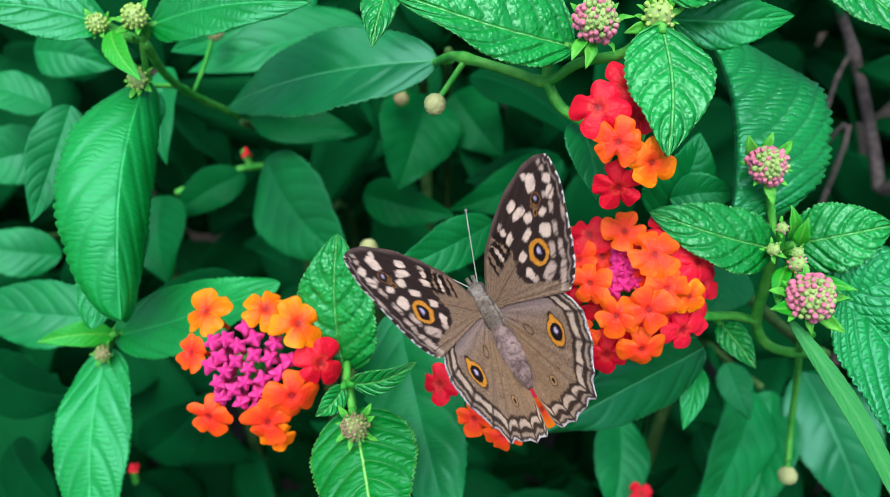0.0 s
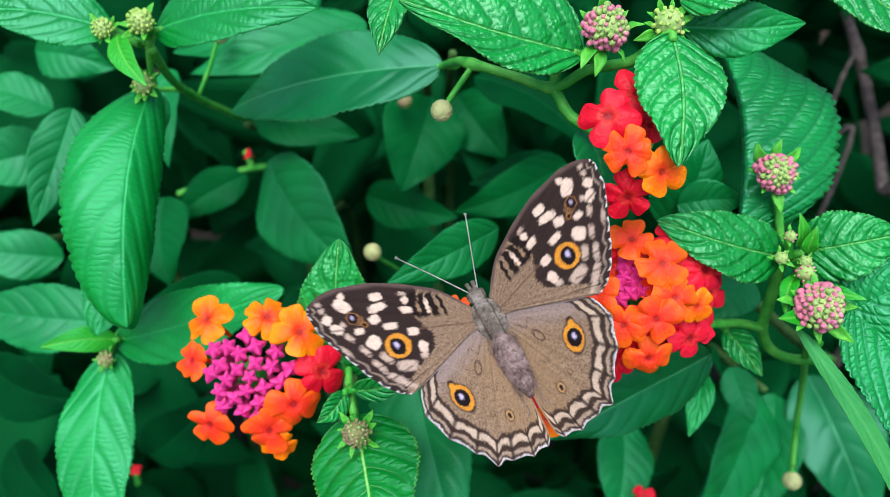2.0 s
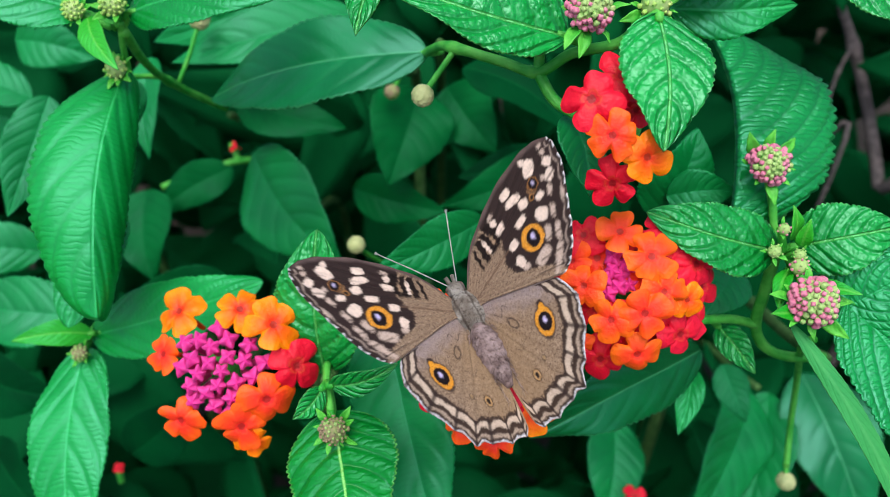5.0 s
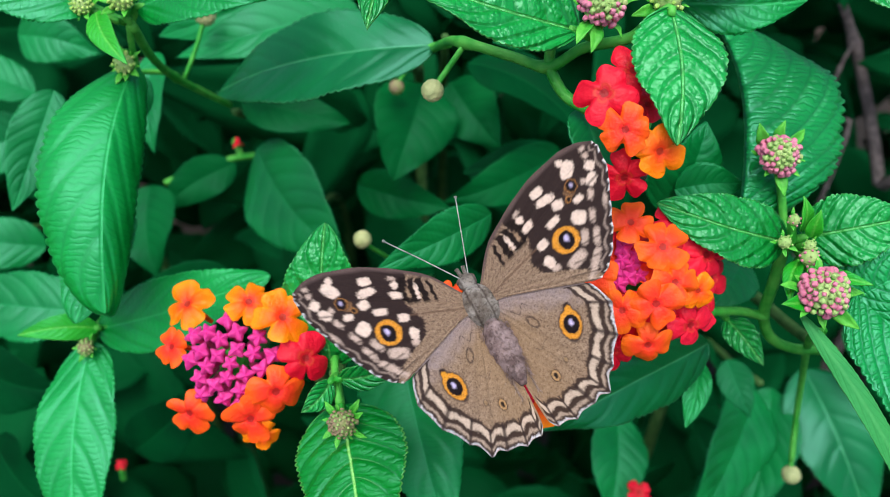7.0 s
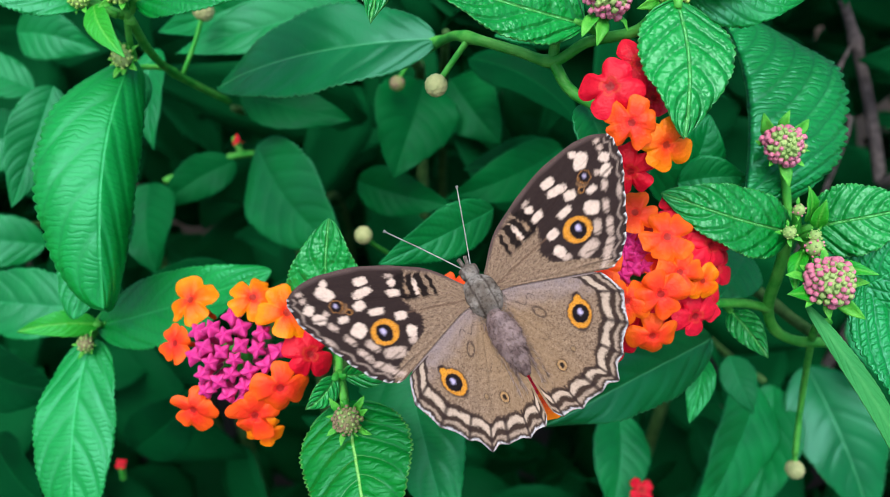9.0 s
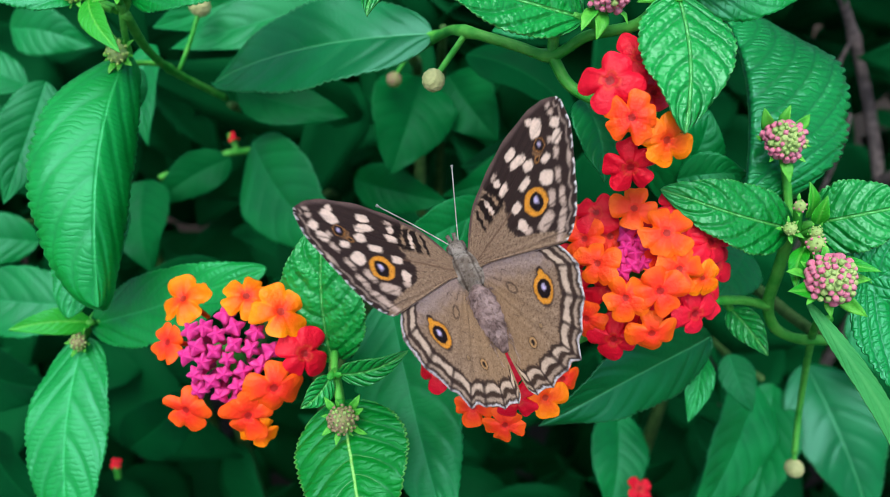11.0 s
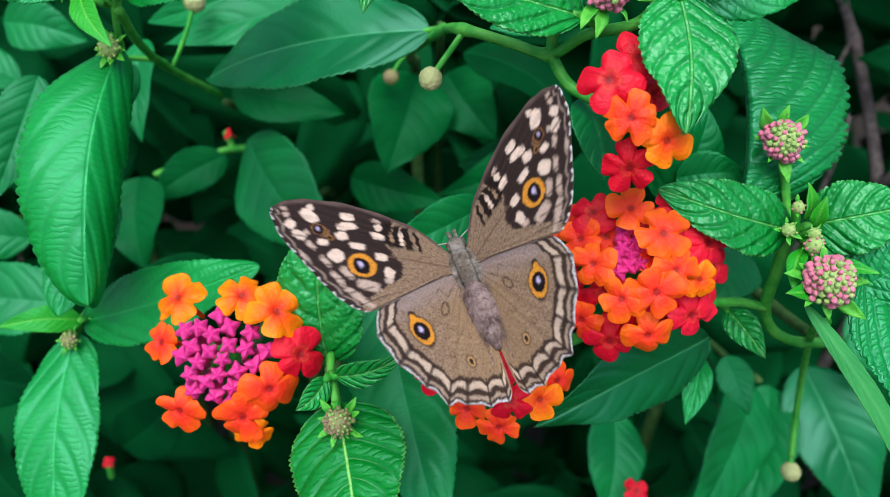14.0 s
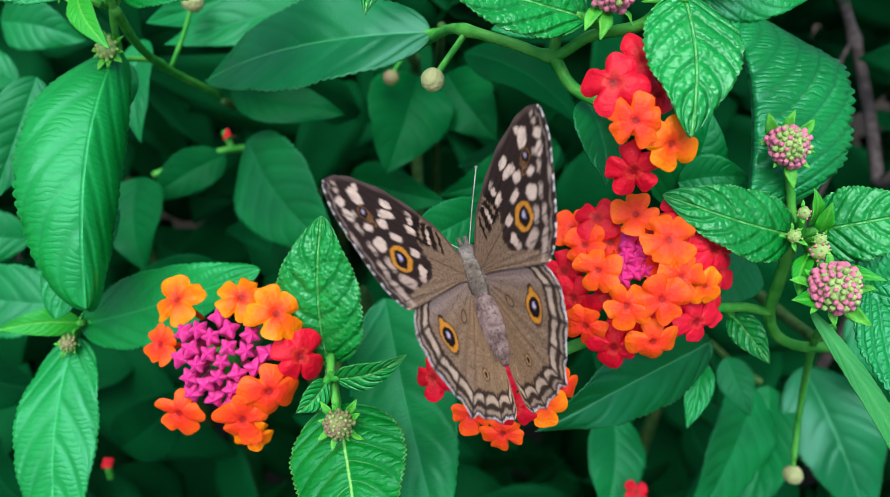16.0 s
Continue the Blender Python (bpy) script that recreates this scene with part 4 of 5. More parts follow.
dry_twig([(155.2, 76.3, -266.0), (149.4, 62.7, -268.0), (146.1, 39.6, -274.0), (149.9, 4.2, -290.0)], 0.9)


# ---- the butterfly ----
def wing_colours(co, outline_gap, along, hind):
    """Pigment of a wing at the places co (millimetres: outward, forward). outline_gap: distance from the rim; along: 1 on the outer margin."""
    b, a = co[:, 0], co[:, 1]
    grain = np.array([noise.noise((x * 3.1, y * 3.1, 0)) for x, y in co])
    fine = np.array([noise.noise((x * 9.0, y * 9.0, 4)) for x, y in co])
    wob = np.array([noise.noise((x * 0.9, y * 0.9, 8)) for x, y in co])
    tone = lambda *c: np.array(lin(*c))
    out = np.empty((len(b), 3))
    brown, dark, cream = tone(133, 111, 92), tone(42, 31, 30), tone(214, 193, 179)
    out[:] = brown

    def lay(mask, colour):
        mask = np.clip(mask, 0, 1)[:, None]
        out[:] = out * (1 - mask) + np.asarray(colour) * mask

    def step(x, soft=0.12):
        return np.clip(0.5 + x / (2 * soft), 0, 1)

    def spot(x, y, rx, ry, turn=0.0, square=2.0):
        c, s = math.cos(radians(turn)), math.sin(radians(turn))
        u, v = (b - x) * c + (a - y) * s, -(b - x) * s + (a - y) * c
        q = (np.abs(u / rx) ** square + np.abs(v / ry) ** square) ** (1 / square)
        return (1 - q) * min(rx, ry) + 0.12 * grain

    def eye(x, y, rx, ry, turn, pupil, ring=(206, 138, 40)):
        lay(step(spot(x, y, rx + 0.17, ry + 0.17, turn) + 0.05 * fine), dark)
        lay(step(spot(x, y, rx, ry, turn), 0.08), tone(*ring))
        core = min(rx, ry)
        lay(step(spot(x + 0.06 * rx, y - 0.02 * ry, core * pupil, core * pupil * 1.08, turn), 0.08), tone(14, 8, 14))
        lay(step(spot(x + 0.12 * rx, y + 0.08 * ry, core * 0.2, core * 0.25, turn), 0.16), tone(190, 180, 220))

    speck = np.clip(grain * 1.5 + fine * 1.2, -1, 1)
    lay(0.35 * np.clip(speck, 0, 1), tone(168, 147, 126))
    lay(0.5 * np.clip(-speck, 0, 1), tone(62, 49, 42))
    cells = np.abs(((along * (7.5 if hind else 8.5)) % 1.0) - 0.5)
    vein = step(0.07 - (0.5 - cells), 0.04) * (outline_gap < (3.4 if hind else 4.8))
    if hind:
        lay(0.85 * step(a + 0.36 * b + 1.2 + 1.2 * wob, 2.0), tone(146, 133, 136))
        lay(0.4 * step(7.0 + 1.5 * wob - b, 3.0) * step(-1.5 - a - 0.3 * b, 2.0), tone(146, 119, 86))
        m = outline_gap + 0.06 * np.cos(2 * math.pi * along * 7.5) + 0.34 * wob + 0.14 * grain + 0.1 * fine
        for lo, hi, colour, share in ((0.0, 3.25, tone(42, 30, 27), 0.93), (1.82, 2.66, tone(198, 178, 160), 0.86), (0.62, 1.06, tone(174, 154, 137), 0.8), (0.0, 0.2, tone(222, 222, 230), 0.95)):
            lay(share * step(m - lo) * step(hi - m) * (along > -0.5) * (along < 1.5), colour)
        lay(0.85 * vein, dark)
        lay(step(spot(11.15, -6.55, 0.62, 0.7, -19)), dark)
        lay(0.8 * step(spot(9.85, -10.2, 0.6, 0.5, -19) + 0.15 * fine), dark)
        eye(10.4, -8.45, 1.5, 1.85, -19, 0.74)
        lay(step(spot(11.1, -6.75, 0.46, 0.55, -19), 0.08), tone(214, 146, 40))
        lay(step(spot(4.9, -12.7, 0.72, 0.85), 0.06), dark)
        lay(step(spot(4.9, -12.7, 0.58, 0.7), 0.06), tone(172, 136, 92))
        lay(step(spot(4.9, -12.7, 0.3, 0.4), 0.06), tone(26, 17, 15))
        lay(0.6 * step(spot(7.3, -11.7, 0.4, 0.45), 0.06), dark)
        lay(0.5 * step(spot(7.3, -11.7, 0.25, 0.3), 0.06), tone(170, 140, 100))
        lay(0.75 * step(0.1 - np.abs(spot(5.9, -5.5, 0.5, 1.0, 30)), 0.08), dark)
        lay(0.65 * step(0.09 - np.abs(a + 3.2 + 0.5 * np.sin(3.0 * b)), 0.08) * step(b - 3.6, 0.2) * step(6.4 - b, 0.2), dark)
        lay(0.5 * step(0.09 - np.abs(a + 8.6 + 0.4 * np.sin(2.6 * b + 1)), 0.08) * step(b - 4.0, 0.2) * step(6.2 - b, 0.2), dark)
    else:
        inner_edge = np.interp(a, [-5.0, -3.0, -1.9, -1.2, 0.7, 2.1, 3.7, 5.0, 9.0], [17.5, 14.6, 12.1, 10.9, 10.1, 11.0, 11.6, 10.2, 9.0])
        lay(step(b - inner_edge - 0.35 * grain, 0.22), dark)
        costa = np.interp(b, [p[0] for p in FORE[:8]], [p[1] for p in FORE[:8]])
        lay(step(a - costa + 0.5, 0.25) * step(b - 2, 2) * step(25 - b, 1), tone(84, 69, 67))
        for path, half, lo, hi in (
            (((3.2, 10.6), (4.5, 11.25), (5.6, 11.1), (7.0, 10.2)), 0.64, 3.2, 7.1), (((3.2, 9.7), (4.6, 9.75), (5.4, 9.7), (6.7, 8.8)), 0.5, 3.1, 6.7),
            (((2.9, 8.2), (4.0, 8.0), (5.2, 8.25), (6.4, 7.8)), 0.55, 2.9, 6.5), (((2.6, 6.5), (3.8, 6.6), (4.7, 6.5), (6.0, 6.7)), 0.3, 2.7, 5.9),
        ):
            middle = np.interp(a, [p[0] for p in path], [p[1] for p in path]) + 0.12 * np.sin(5.0 * a + half * 40) + 0.15 * wob
            lay(step(half - np.abs(b - middle) + 0.1 * fine, 0.08) * step(a - lo, 0.25) * step(hi - a, 0.25), tone(22, 14, 13))
        lay(step(spot(10.45, 4.7, 0.26, 0.7, 8)), tone(150, 124, 100))
        for x, y, rx, ry, turn in (
            (11.9, 6.2, 0.6, 0.5, -24), (12.4, 4.8, 0.9, 0.5, 13), (9.0, 4.6, 1.15, 0.3, -78), (15.8, 7.6, 0.95, 0.6, 1), (16.3, 6.1, 1.35, 0.55, -8), (17.4, 4.6, 0.8, 0.62, -17),
            (20.8, 7.4, 1.2, 0.85, 44), (20.4, 8.7, 0.5, 0.45, -40), (23.5, 6.1, 0.7, 0.58, -43), (22.8, 4.6, 0.85, 0.66, 29), (20.1, 3.6, 0.65, 0.42, 3),
            (15.7, 3.2, 1.0, 0.5, 7), (18.9, 1.7, 1.0, 0.88, -34), (12.9, 1.7, 0.82, 0.6, 5), (12.5, -0.6, 0.82, 0.7, -60),
        ):
            lay(0.97 * step(spot(x, y, rx, ry, turn, 3.0) + 0.08 * fine, 0.1), cream)
        for x, y, rx, ry, turn in ((21.7, 3.1, 0.62, 0.42, 59), (20.5, 0.9, 0.75, 0.4, 64), (18.2, -0.7, 0.95, 0.5, 57), (19.6, -1.4, 1.0, 0.42, 61), (15.9, -2.4, 1.4, 0.75, 10), (18.0, -3.6, 1.4, 0.5, 40), (23.7, 7.4, 0.4, 0.35, -8), (23.8, 8.3, 0.4, 0.3, 0), (11.9, 7.2, 0.5, 0.25, 13), (21.8, 5.0, 0.4, 0.35, -38), (12.9, -1.7, 0.6, 0.4, -20), (22.9, 1.6, 0.6, 0.25, 62), (16.6, -4.9, 0.8, 0.3, 20)):
            lay(0.85 * step(spot(x, y, rx, ry, turn, 3.0) + 0.12 * fine, 0.14), tone(196, 174, 161))
        m = outline_gap + 0.15 * np.cos(2 * math.pi * along * 8.5)
        lay(0.7 * step(m - 0.7) * step(1.0 - m) * (along > 0) * (along < 1), tone(160, 142, 132))
        lay(0.8 * step(0.22 - m) * (along > 0) * (along < 1) * (np.cos(2 * math.pi * along * 8.5) > -0.3), tone(232, 232, 236))
        lay(0.6 * vein * (b > 14), dark)
        eye(15.9, 0.4, 1.9, 1.66, -15, 0.66)
        lay(0.8 * step(spot(19.8, 5.2, 1.05, 0.8, 40), 0.1), tone(128, 94, 64))
        eye(20.15, 5.5, 0.9, 0.84, -16, 0.84, (150, 102, 52))
        lay(0.7 * step(spot(19.0, 4.3, 0.45, 0.45), 0.06), tone(180, 124, 60))
        lay(step(spot(19.0, 4.3, 0.3, 0.3), 0.06), tone(24, 14, 14))
        lay(0.75 * step(0.12 - np.abs(a - (0.35 + 0.12 * b)), 0.1) * step(b - 1) * step(12 - b), tone(96, 74, 60))
    return out


FORE = [(1.0, 2.0), (2.6, 3.5), (5.8, 6.3), (10.0, 8.1), (15.2, 9.6), (20.6, 10.0), (23.4, 9.45), (25.3, 8.3), (25.65, 7.2), (25.2, 4.5), (24.1, 2.4), (22.6, -0.3), (21.4, -2.4), (19.7, -4.5), (17.9, -5.7), (16.5, -5.8), (14.3, -4.7), (9.0, -2.6), (4.2, -0.7), (1.0, 0.1)]
HIND = [(0.9, 1.6), (5.0, 0.6), (11.0, -2.6), (15.2, -5.5), (16.4, -7.8), (16.1, -10.2), (14.7, -12.6), (12.9, -14.6), (11.3, -16.1), (9.95, -17.7), (8.4, -17.6), (5.7, -18.2), (4.0, -18.35), (2.0, -18.1), (0.75, -17.3), (0.45, -13.5), (0.45, -8.0), (0.7, -3.0)]


def wing_material():
    m = Nodes("wing_scales")
    col = m.node("VertexColor", layer_name="pigment").outputs[0]
    n, speck = m.noise(2600, 2), m.noise(6200, 3)
    m.bump(speck, 0.5, 0.0001)
    dusty = m.mix(m.math("MULTIPLY", m.smooth(n, 0.35, 0.65), 0.14), col, lin(60, 46, 40))
    lum = m.node("RGBToBW")
    m.put(lum.inputs[0], col)
    tan = m.math("MULTIPLY", m.smooth(lum.outputs[0], 0.03, 0.12), m.math("SUBTRACT", 1.0, m.smooth(lum.outputs[0], 0.25, 0.55)))
    dusty = m.mix(m.math("MULTIPLY", m.math("MULTIPLY", m.smooth(speck, 0.54, 0.66), 0.48), tan), dusty, lin(56, 42, 36))
    dusty = m.mix(m.math("MULTIPLY", m.math("SUBTRACT", 0.3, m.math("MULTIPLY", m.smooth(speck, 0.3, 0.44), 0.3)), tan), dusty, lin(186, 168, 148))
    return m.set(Base_Color=dusty, Roughness=0.75, Specular_IOR_Level=0.15)


WING = wing_material()


def wing(parent, name, outline, side, hind):
    """A wing as a thin cambered sheet in its own space: x outward, y forward, hinged at the origin."""
    n, rings = 460, 110
    first, last = (3, 14) if hind else (7, 15)
    rim = [Vector(p).to_2d() for p in spline([(*p, 0) for p in [*outline, outline[0]]], n)][:n]
    count = len(outline)
    scaled = []
    for k, p in enumerate(rim):
        along = (k / n * count - first) / (last - first)
        if 0 < along < 1:
            out = (p - Vector((4, -4) if hind else (8, 2))).normalized()
            p = p + out * ((0.42 if hind else 0.2) * (0.5 - abs(math.sin(math.pi * along * (7.5 if hind else 8.5)))))
        scaled.append(p)
    hinge = Vector((0.8, 0.3)) if hind else Vector((0.8, 0.9))
    co, gap, along = [], [], []
    for i in range(rings + 1):
        r = (i / rings) ** 0.8
        for k, p in enumerate(scaled):
            q = hinge.lerp(p, r)
            co.append(q)
            edge = (k / n * count - first) / (last - first)
            inward = (p - (Vector((6, -6)) if hind else Vector((12, 3)))).normalized()
            gap.append(abs((p - q).dot(inward)) if 0 < edge < 1 else 9.0)
            along.append(edge)
    co, gap, along = np.array(co), np.array(gap), np.array(along)
    colour = wing_colours(co, gap, along, hind)
    z = 0.35 * np.sin(np.clip(np.hypot(co[:, 0], co[:, 1]) / 24, 0, 1) * math.pi) + 0.07 * np.cos(2 * math.pi * along * (7.5 if hind else 8.5)) * np.clip(co[:, 0] / 14, 0, 1)
    if hind:
        z = z - 0.25 + 0.3 * np.exp(-(co[:, 0] / 1.6) ** 2) * np.clip(-co[:, 1] / 8, 0, 1)
    top_rows = np.column_stack([side * co[:, 0], co[:, 1], z]) * MM
    under = top_rows - np.array([0, 0, 0.09 * MM])
    verts = np.vstack([top_rows, under])
    m = len(co)
    faces = []
    for i in range(rings):
        for k in range(n):
            a, b = i * n + k, i * n + (k + 1) % n
            q = (a, a + n, b + n, b) if side < 0 else (a, b, b + n, a + n)
            faces.append(q[::-1])
            faces.append(tuple(x + m for x in q))
    last_ring = rings * n
    for k in range(n):
        a, b = last_ring + k, last_ring + (k + 1) % n
        faces.append((a, a + m, b + m, b))
    data = bpy.data.meshes.new(name)
    data.from_pydata(verts.tolist(), [], faces)
    layer = data.color_attributes.new("pigment", "FLOAT_COLOR", "POINT")
    both = np.vstack([colour, colour * 0.8 + 0.1])
    layer.data.foreach_set("color", np.column_stack([both, np.ones(len(both))]).ravel())
    data.materials.append(WING)
    data.polygons.foreach_set("use_smooth", [True] * len(faces))
    ob = new(name, data)
    ob.parent = parent
    return tagged(ob, "brown hindwing with orange eyespots and pale wavy rim" if hind else "dark forewing with cream spots and two eyespots")


def fur_material(name, a, b, c, stripes=0.0):
    m = Nodes(name)
    place = m.node("SeparateXYZ")
    m.put(place.inputs[0], m.node("TexCoord").outputs["Object"])
    n, f = m.noise(500, 4), m.noise(2400, 3)
    m.bump(f, 0.8, 0.0004)
    tone = m.mix(m.smooth(n, 0.35, 0.65), a, b)
    band = m.math("ABSOLUTE", m.math("SUBTRACT", m.math("FRACT", m.math("ADD", m.math("MULTIPLY", m.math("ABSOLUTE", place.outputs[0]), 720.0), m.math("MULTIPLY", n, 0.5))), 0.5))
    tone = m.mix(m.math("MULTIPLY", m.smooth(band, 0.3, 0.5), stripes), tone, c)
    return m.set(Base_Color=m.mix(m.math("MULTIPLY", m.smooth(f, 0.45, 0.7), 0.6), tone, c), Roughness=0.85, Specular_IOR_Level=0.2)


def fur(parent, name, material, count, where, lay, length):
    """Fine hairs, each a thin sliver, that stand on a rounded surface and lie along lay."""
    rnd = random.Random(count)
    verts, faces = [], []
    for _ in range(count):
        root = Vector(where(rnd.random(), rnd.uniform(-1.45, 1.45)))
        way = (Vector(lay) + Vector((root.x * 0.22, rnd.gauss(0, 0.25), 0.12 * max(root.z, 0))) + Vector((rnd.gauss(0, 0.2), 0, rnd.gauss(0, 0.15)))).normalized() * length * rnd.uniform(0.5, 1.2)
        side = Vector((rnd.gauss(0, 1), rnd.gauss(0, 1), 0.2)).cross(way).normalized() * 0.045
        k = len(verts)
        verts += [(root - side) * MM, (root + side) * MM, (root + way) * MM]
        faces.append((k, k + 1, k + 2))
    data = bpy.data.meshes.new(name)
    data.from_pydata(verts, [], faces)
    data.materials.append(material)
    ob = new(name, data)
    ob.parent = parent
    return ob


def build_butterfly():
    ob = new("butterfly")
    ob.empty_display_size = 0.01
    tagged(ob, "brown pansy butterfly with orange eyespots feeding on lantana", "butterfly")
    thorax_fur = fur_material("thorax_fur", lin(98, 91, 84), lin(138, 134, 129), lin(46, 35, 29), 0.65)
    abdomen_fur = fur_material("abdomen_fur", lin(108, 91, 90), lin(148, 131, 131), lin(66, 51, 46))
    dark = fur_material("dark_limb", lin(58, 46, 42), lin(90, 76, 70), lin(130, 118, 112))
    pale = fur_material("antenna_skin", lin(128, 134, 132), lin(164, 170, 166), lin(100, 102, 98))
    fringe = fur_material("fringe_hair", lin(146, 128, 116), lin(168, 150, 140), lin(104, 88, 78))
    bm = bmesh.new()
    for v in ball(bm, (0, 0.3 * MM, 0.7 * MM), (2.7 * MM, 3.1 * MM, 1.9 * MM), segments=28, rings=20):
        v.co *= 1 + 0.06 * noise.noise(v.co * 1500)
    part("thorax", bm, thorax_fur, ob, "grey furry thorax")
    bm = bmesh.new()
    rows = 34
    prev = None
    for i in range(rows + 1):
        s = i / rows
        r = (2.45 * math.sin(math.pi * (0.03 + 0.93 * s)) ** 0.7 + 0.15) * (1 - 0.42 * s) * (1 + 0.05 * math.cos(2 * math.pi * s * 7))
        ring = [bm.verts.new((r * math.cos(a) * MM, (-2.0 - 9.6 * s) * MM, (1.15 + 0.95 * r * math.sin(a) - 0.4 * s) * MM)) for a in (2 * math.pi * k / 24 for k in range(24))]
        if prev:
            for k in range(24):
                bm.faces.new((prev[k], ring[k], ring[(k + 1) % 24], prev[(k + 1) % 24]))
        else:
            bm.faces.new(ring)
        prev = ring
    bm.faces.new(prev[::-1])
    part("abdomen", bm, abdomen_fur, ob, "brownish grey ringed abdomen")
    bm = bmesh.new()
    for v in ball(bm, (0, 4.0 * MM, 0.5 * MM), (1.35 * MM, 1.3 * MM, 1.2 * MM), segments=20, rings=14):
        v.co *= 1 + 0.04 * noise.noise(v.co * 2500)
    tube(bm, [(0.35 * MM, 4.9 * MM, 0.3 * MM), (0.4 * MM, 5.8 * MM, 0.6 * MM), (0.5 * MM, 6.3 * MM, 0.9 * MM)], 0.3 * MM, n=6)
    tube(bm, [(-0.35 * MM, 4.9 * MM, 0.3 * MM), (-0.4 * MM, 5.8 * MM, 0.6 * MM), (-0.5 * MM, 6.3 * MM, 0.9 * MM)], 0.3 * MM, n=6)
    the_head = part("head", bm, thorax_fur, ob)
    antennae = {}
    for s in (-1, 1):
        bm = bmesh.new()
        ball(bm, (s * 0.85 * MM, 4.4 * MM, 0.45 * MM), (0.55 * MM, 0.65 * MM, 0.7 * MM))
        part("eye", bm, dark, the_head)
        bm = bmesh.new()
        end = (-7.6, 14.6, 1.6) if s < 0 else (4.3, 15.6, 1.6)
        start = (s * 0.5, 4.6, 0.9)
        pts = [tuple(MM * (p + (q - p) * f) + (0.25 * MM if i == 2 and f == 0.5 else 0) for i, (p, q) in enumerate(zip(start, end))) for f in (0, 0.5, 0.88, 1)]
        tube(bm, pts, lambda f: (0.09 + 0.16 * max(0, (f - 0.86) / 0.14) ** 0.7) * MM, n=30, sides=7)
        antennae[s] = part("antenna", bm, pale, the_head, "thin grey clubbed antenna")
        for k, (y, out) in enumerate(((1.6, 3.2), (0.0, 3.8), (-1.2, 3.4))):
            bm = bmesh.new()
            tube(bm, [(s * 0.8 * MM, y * MM, -0.6 * MM), (s * out * MM, (y + 1.2 - k) * MM, -1.2 * MM), (s * (out + 0.6) * MM, (y + 1.6 - 1.6 * k) * MM, -6.5 * MM), (s * (out + 1.2) * MM, (y + 2.4 - 2 * k) * MM, -8.0 * MM)], 0.16 * MM, sides=6, n=14)
            part("leg", bm, dark, ob)
    bm = bmesh.new()
    tube(bm, [(0, 5.1 * MM, 0), (0, 6.2 * MM, -1.5 * MM), (0, 6.0 * MM, -5.5 * MM)], 0.12 * MM, sides=6, n=12)
    part("proboscis", bm, dark, the_head)
    fur(ob, "thorax_fur", thorax_fur, 700, lambda s, a: (2.7 * math.sin(a) * math.sin(0.3 + 2.5 * s), 3.0 * math.cos(s * 3.1), 0.7 + 1.85 * math.cos(a) * math.sin(0.3 + 2.5 * s)), (0, -0.9, 0.25), 0.7)
    fur(ob, "abdomen_fur", abdomen_fur, 900, lambda s, a: (2.05 * (1 - 0.3 * s) * math.sin(a), -3.2 - 7.6 * s, 1.1 + 1.95 * (1 - 0.3 * s) * math.cos(a)), (0, -1.0, 0.1), 0.9)
    for s in (-1, 1):
        fur(ob, "wing_fringe", fringe, 420, lambda f, a: (s * (1.6 + 0.5 * math.sin(a)), -5.0 - 8.0 * f, 0.8 + 0.7 * abs(math.sin(a))), (-0.15 * s, -1.0, 0.1), 1.4)
    wings = {(s, h): wing(ob, "hindwing" if h else "forewing", HIND if h else FORE, s, h) for s in (-1, 1) for h in (False, True)}
    return ob, wings, antennae


butterfly, WINGS, ANTENNAE = build_butterfly()


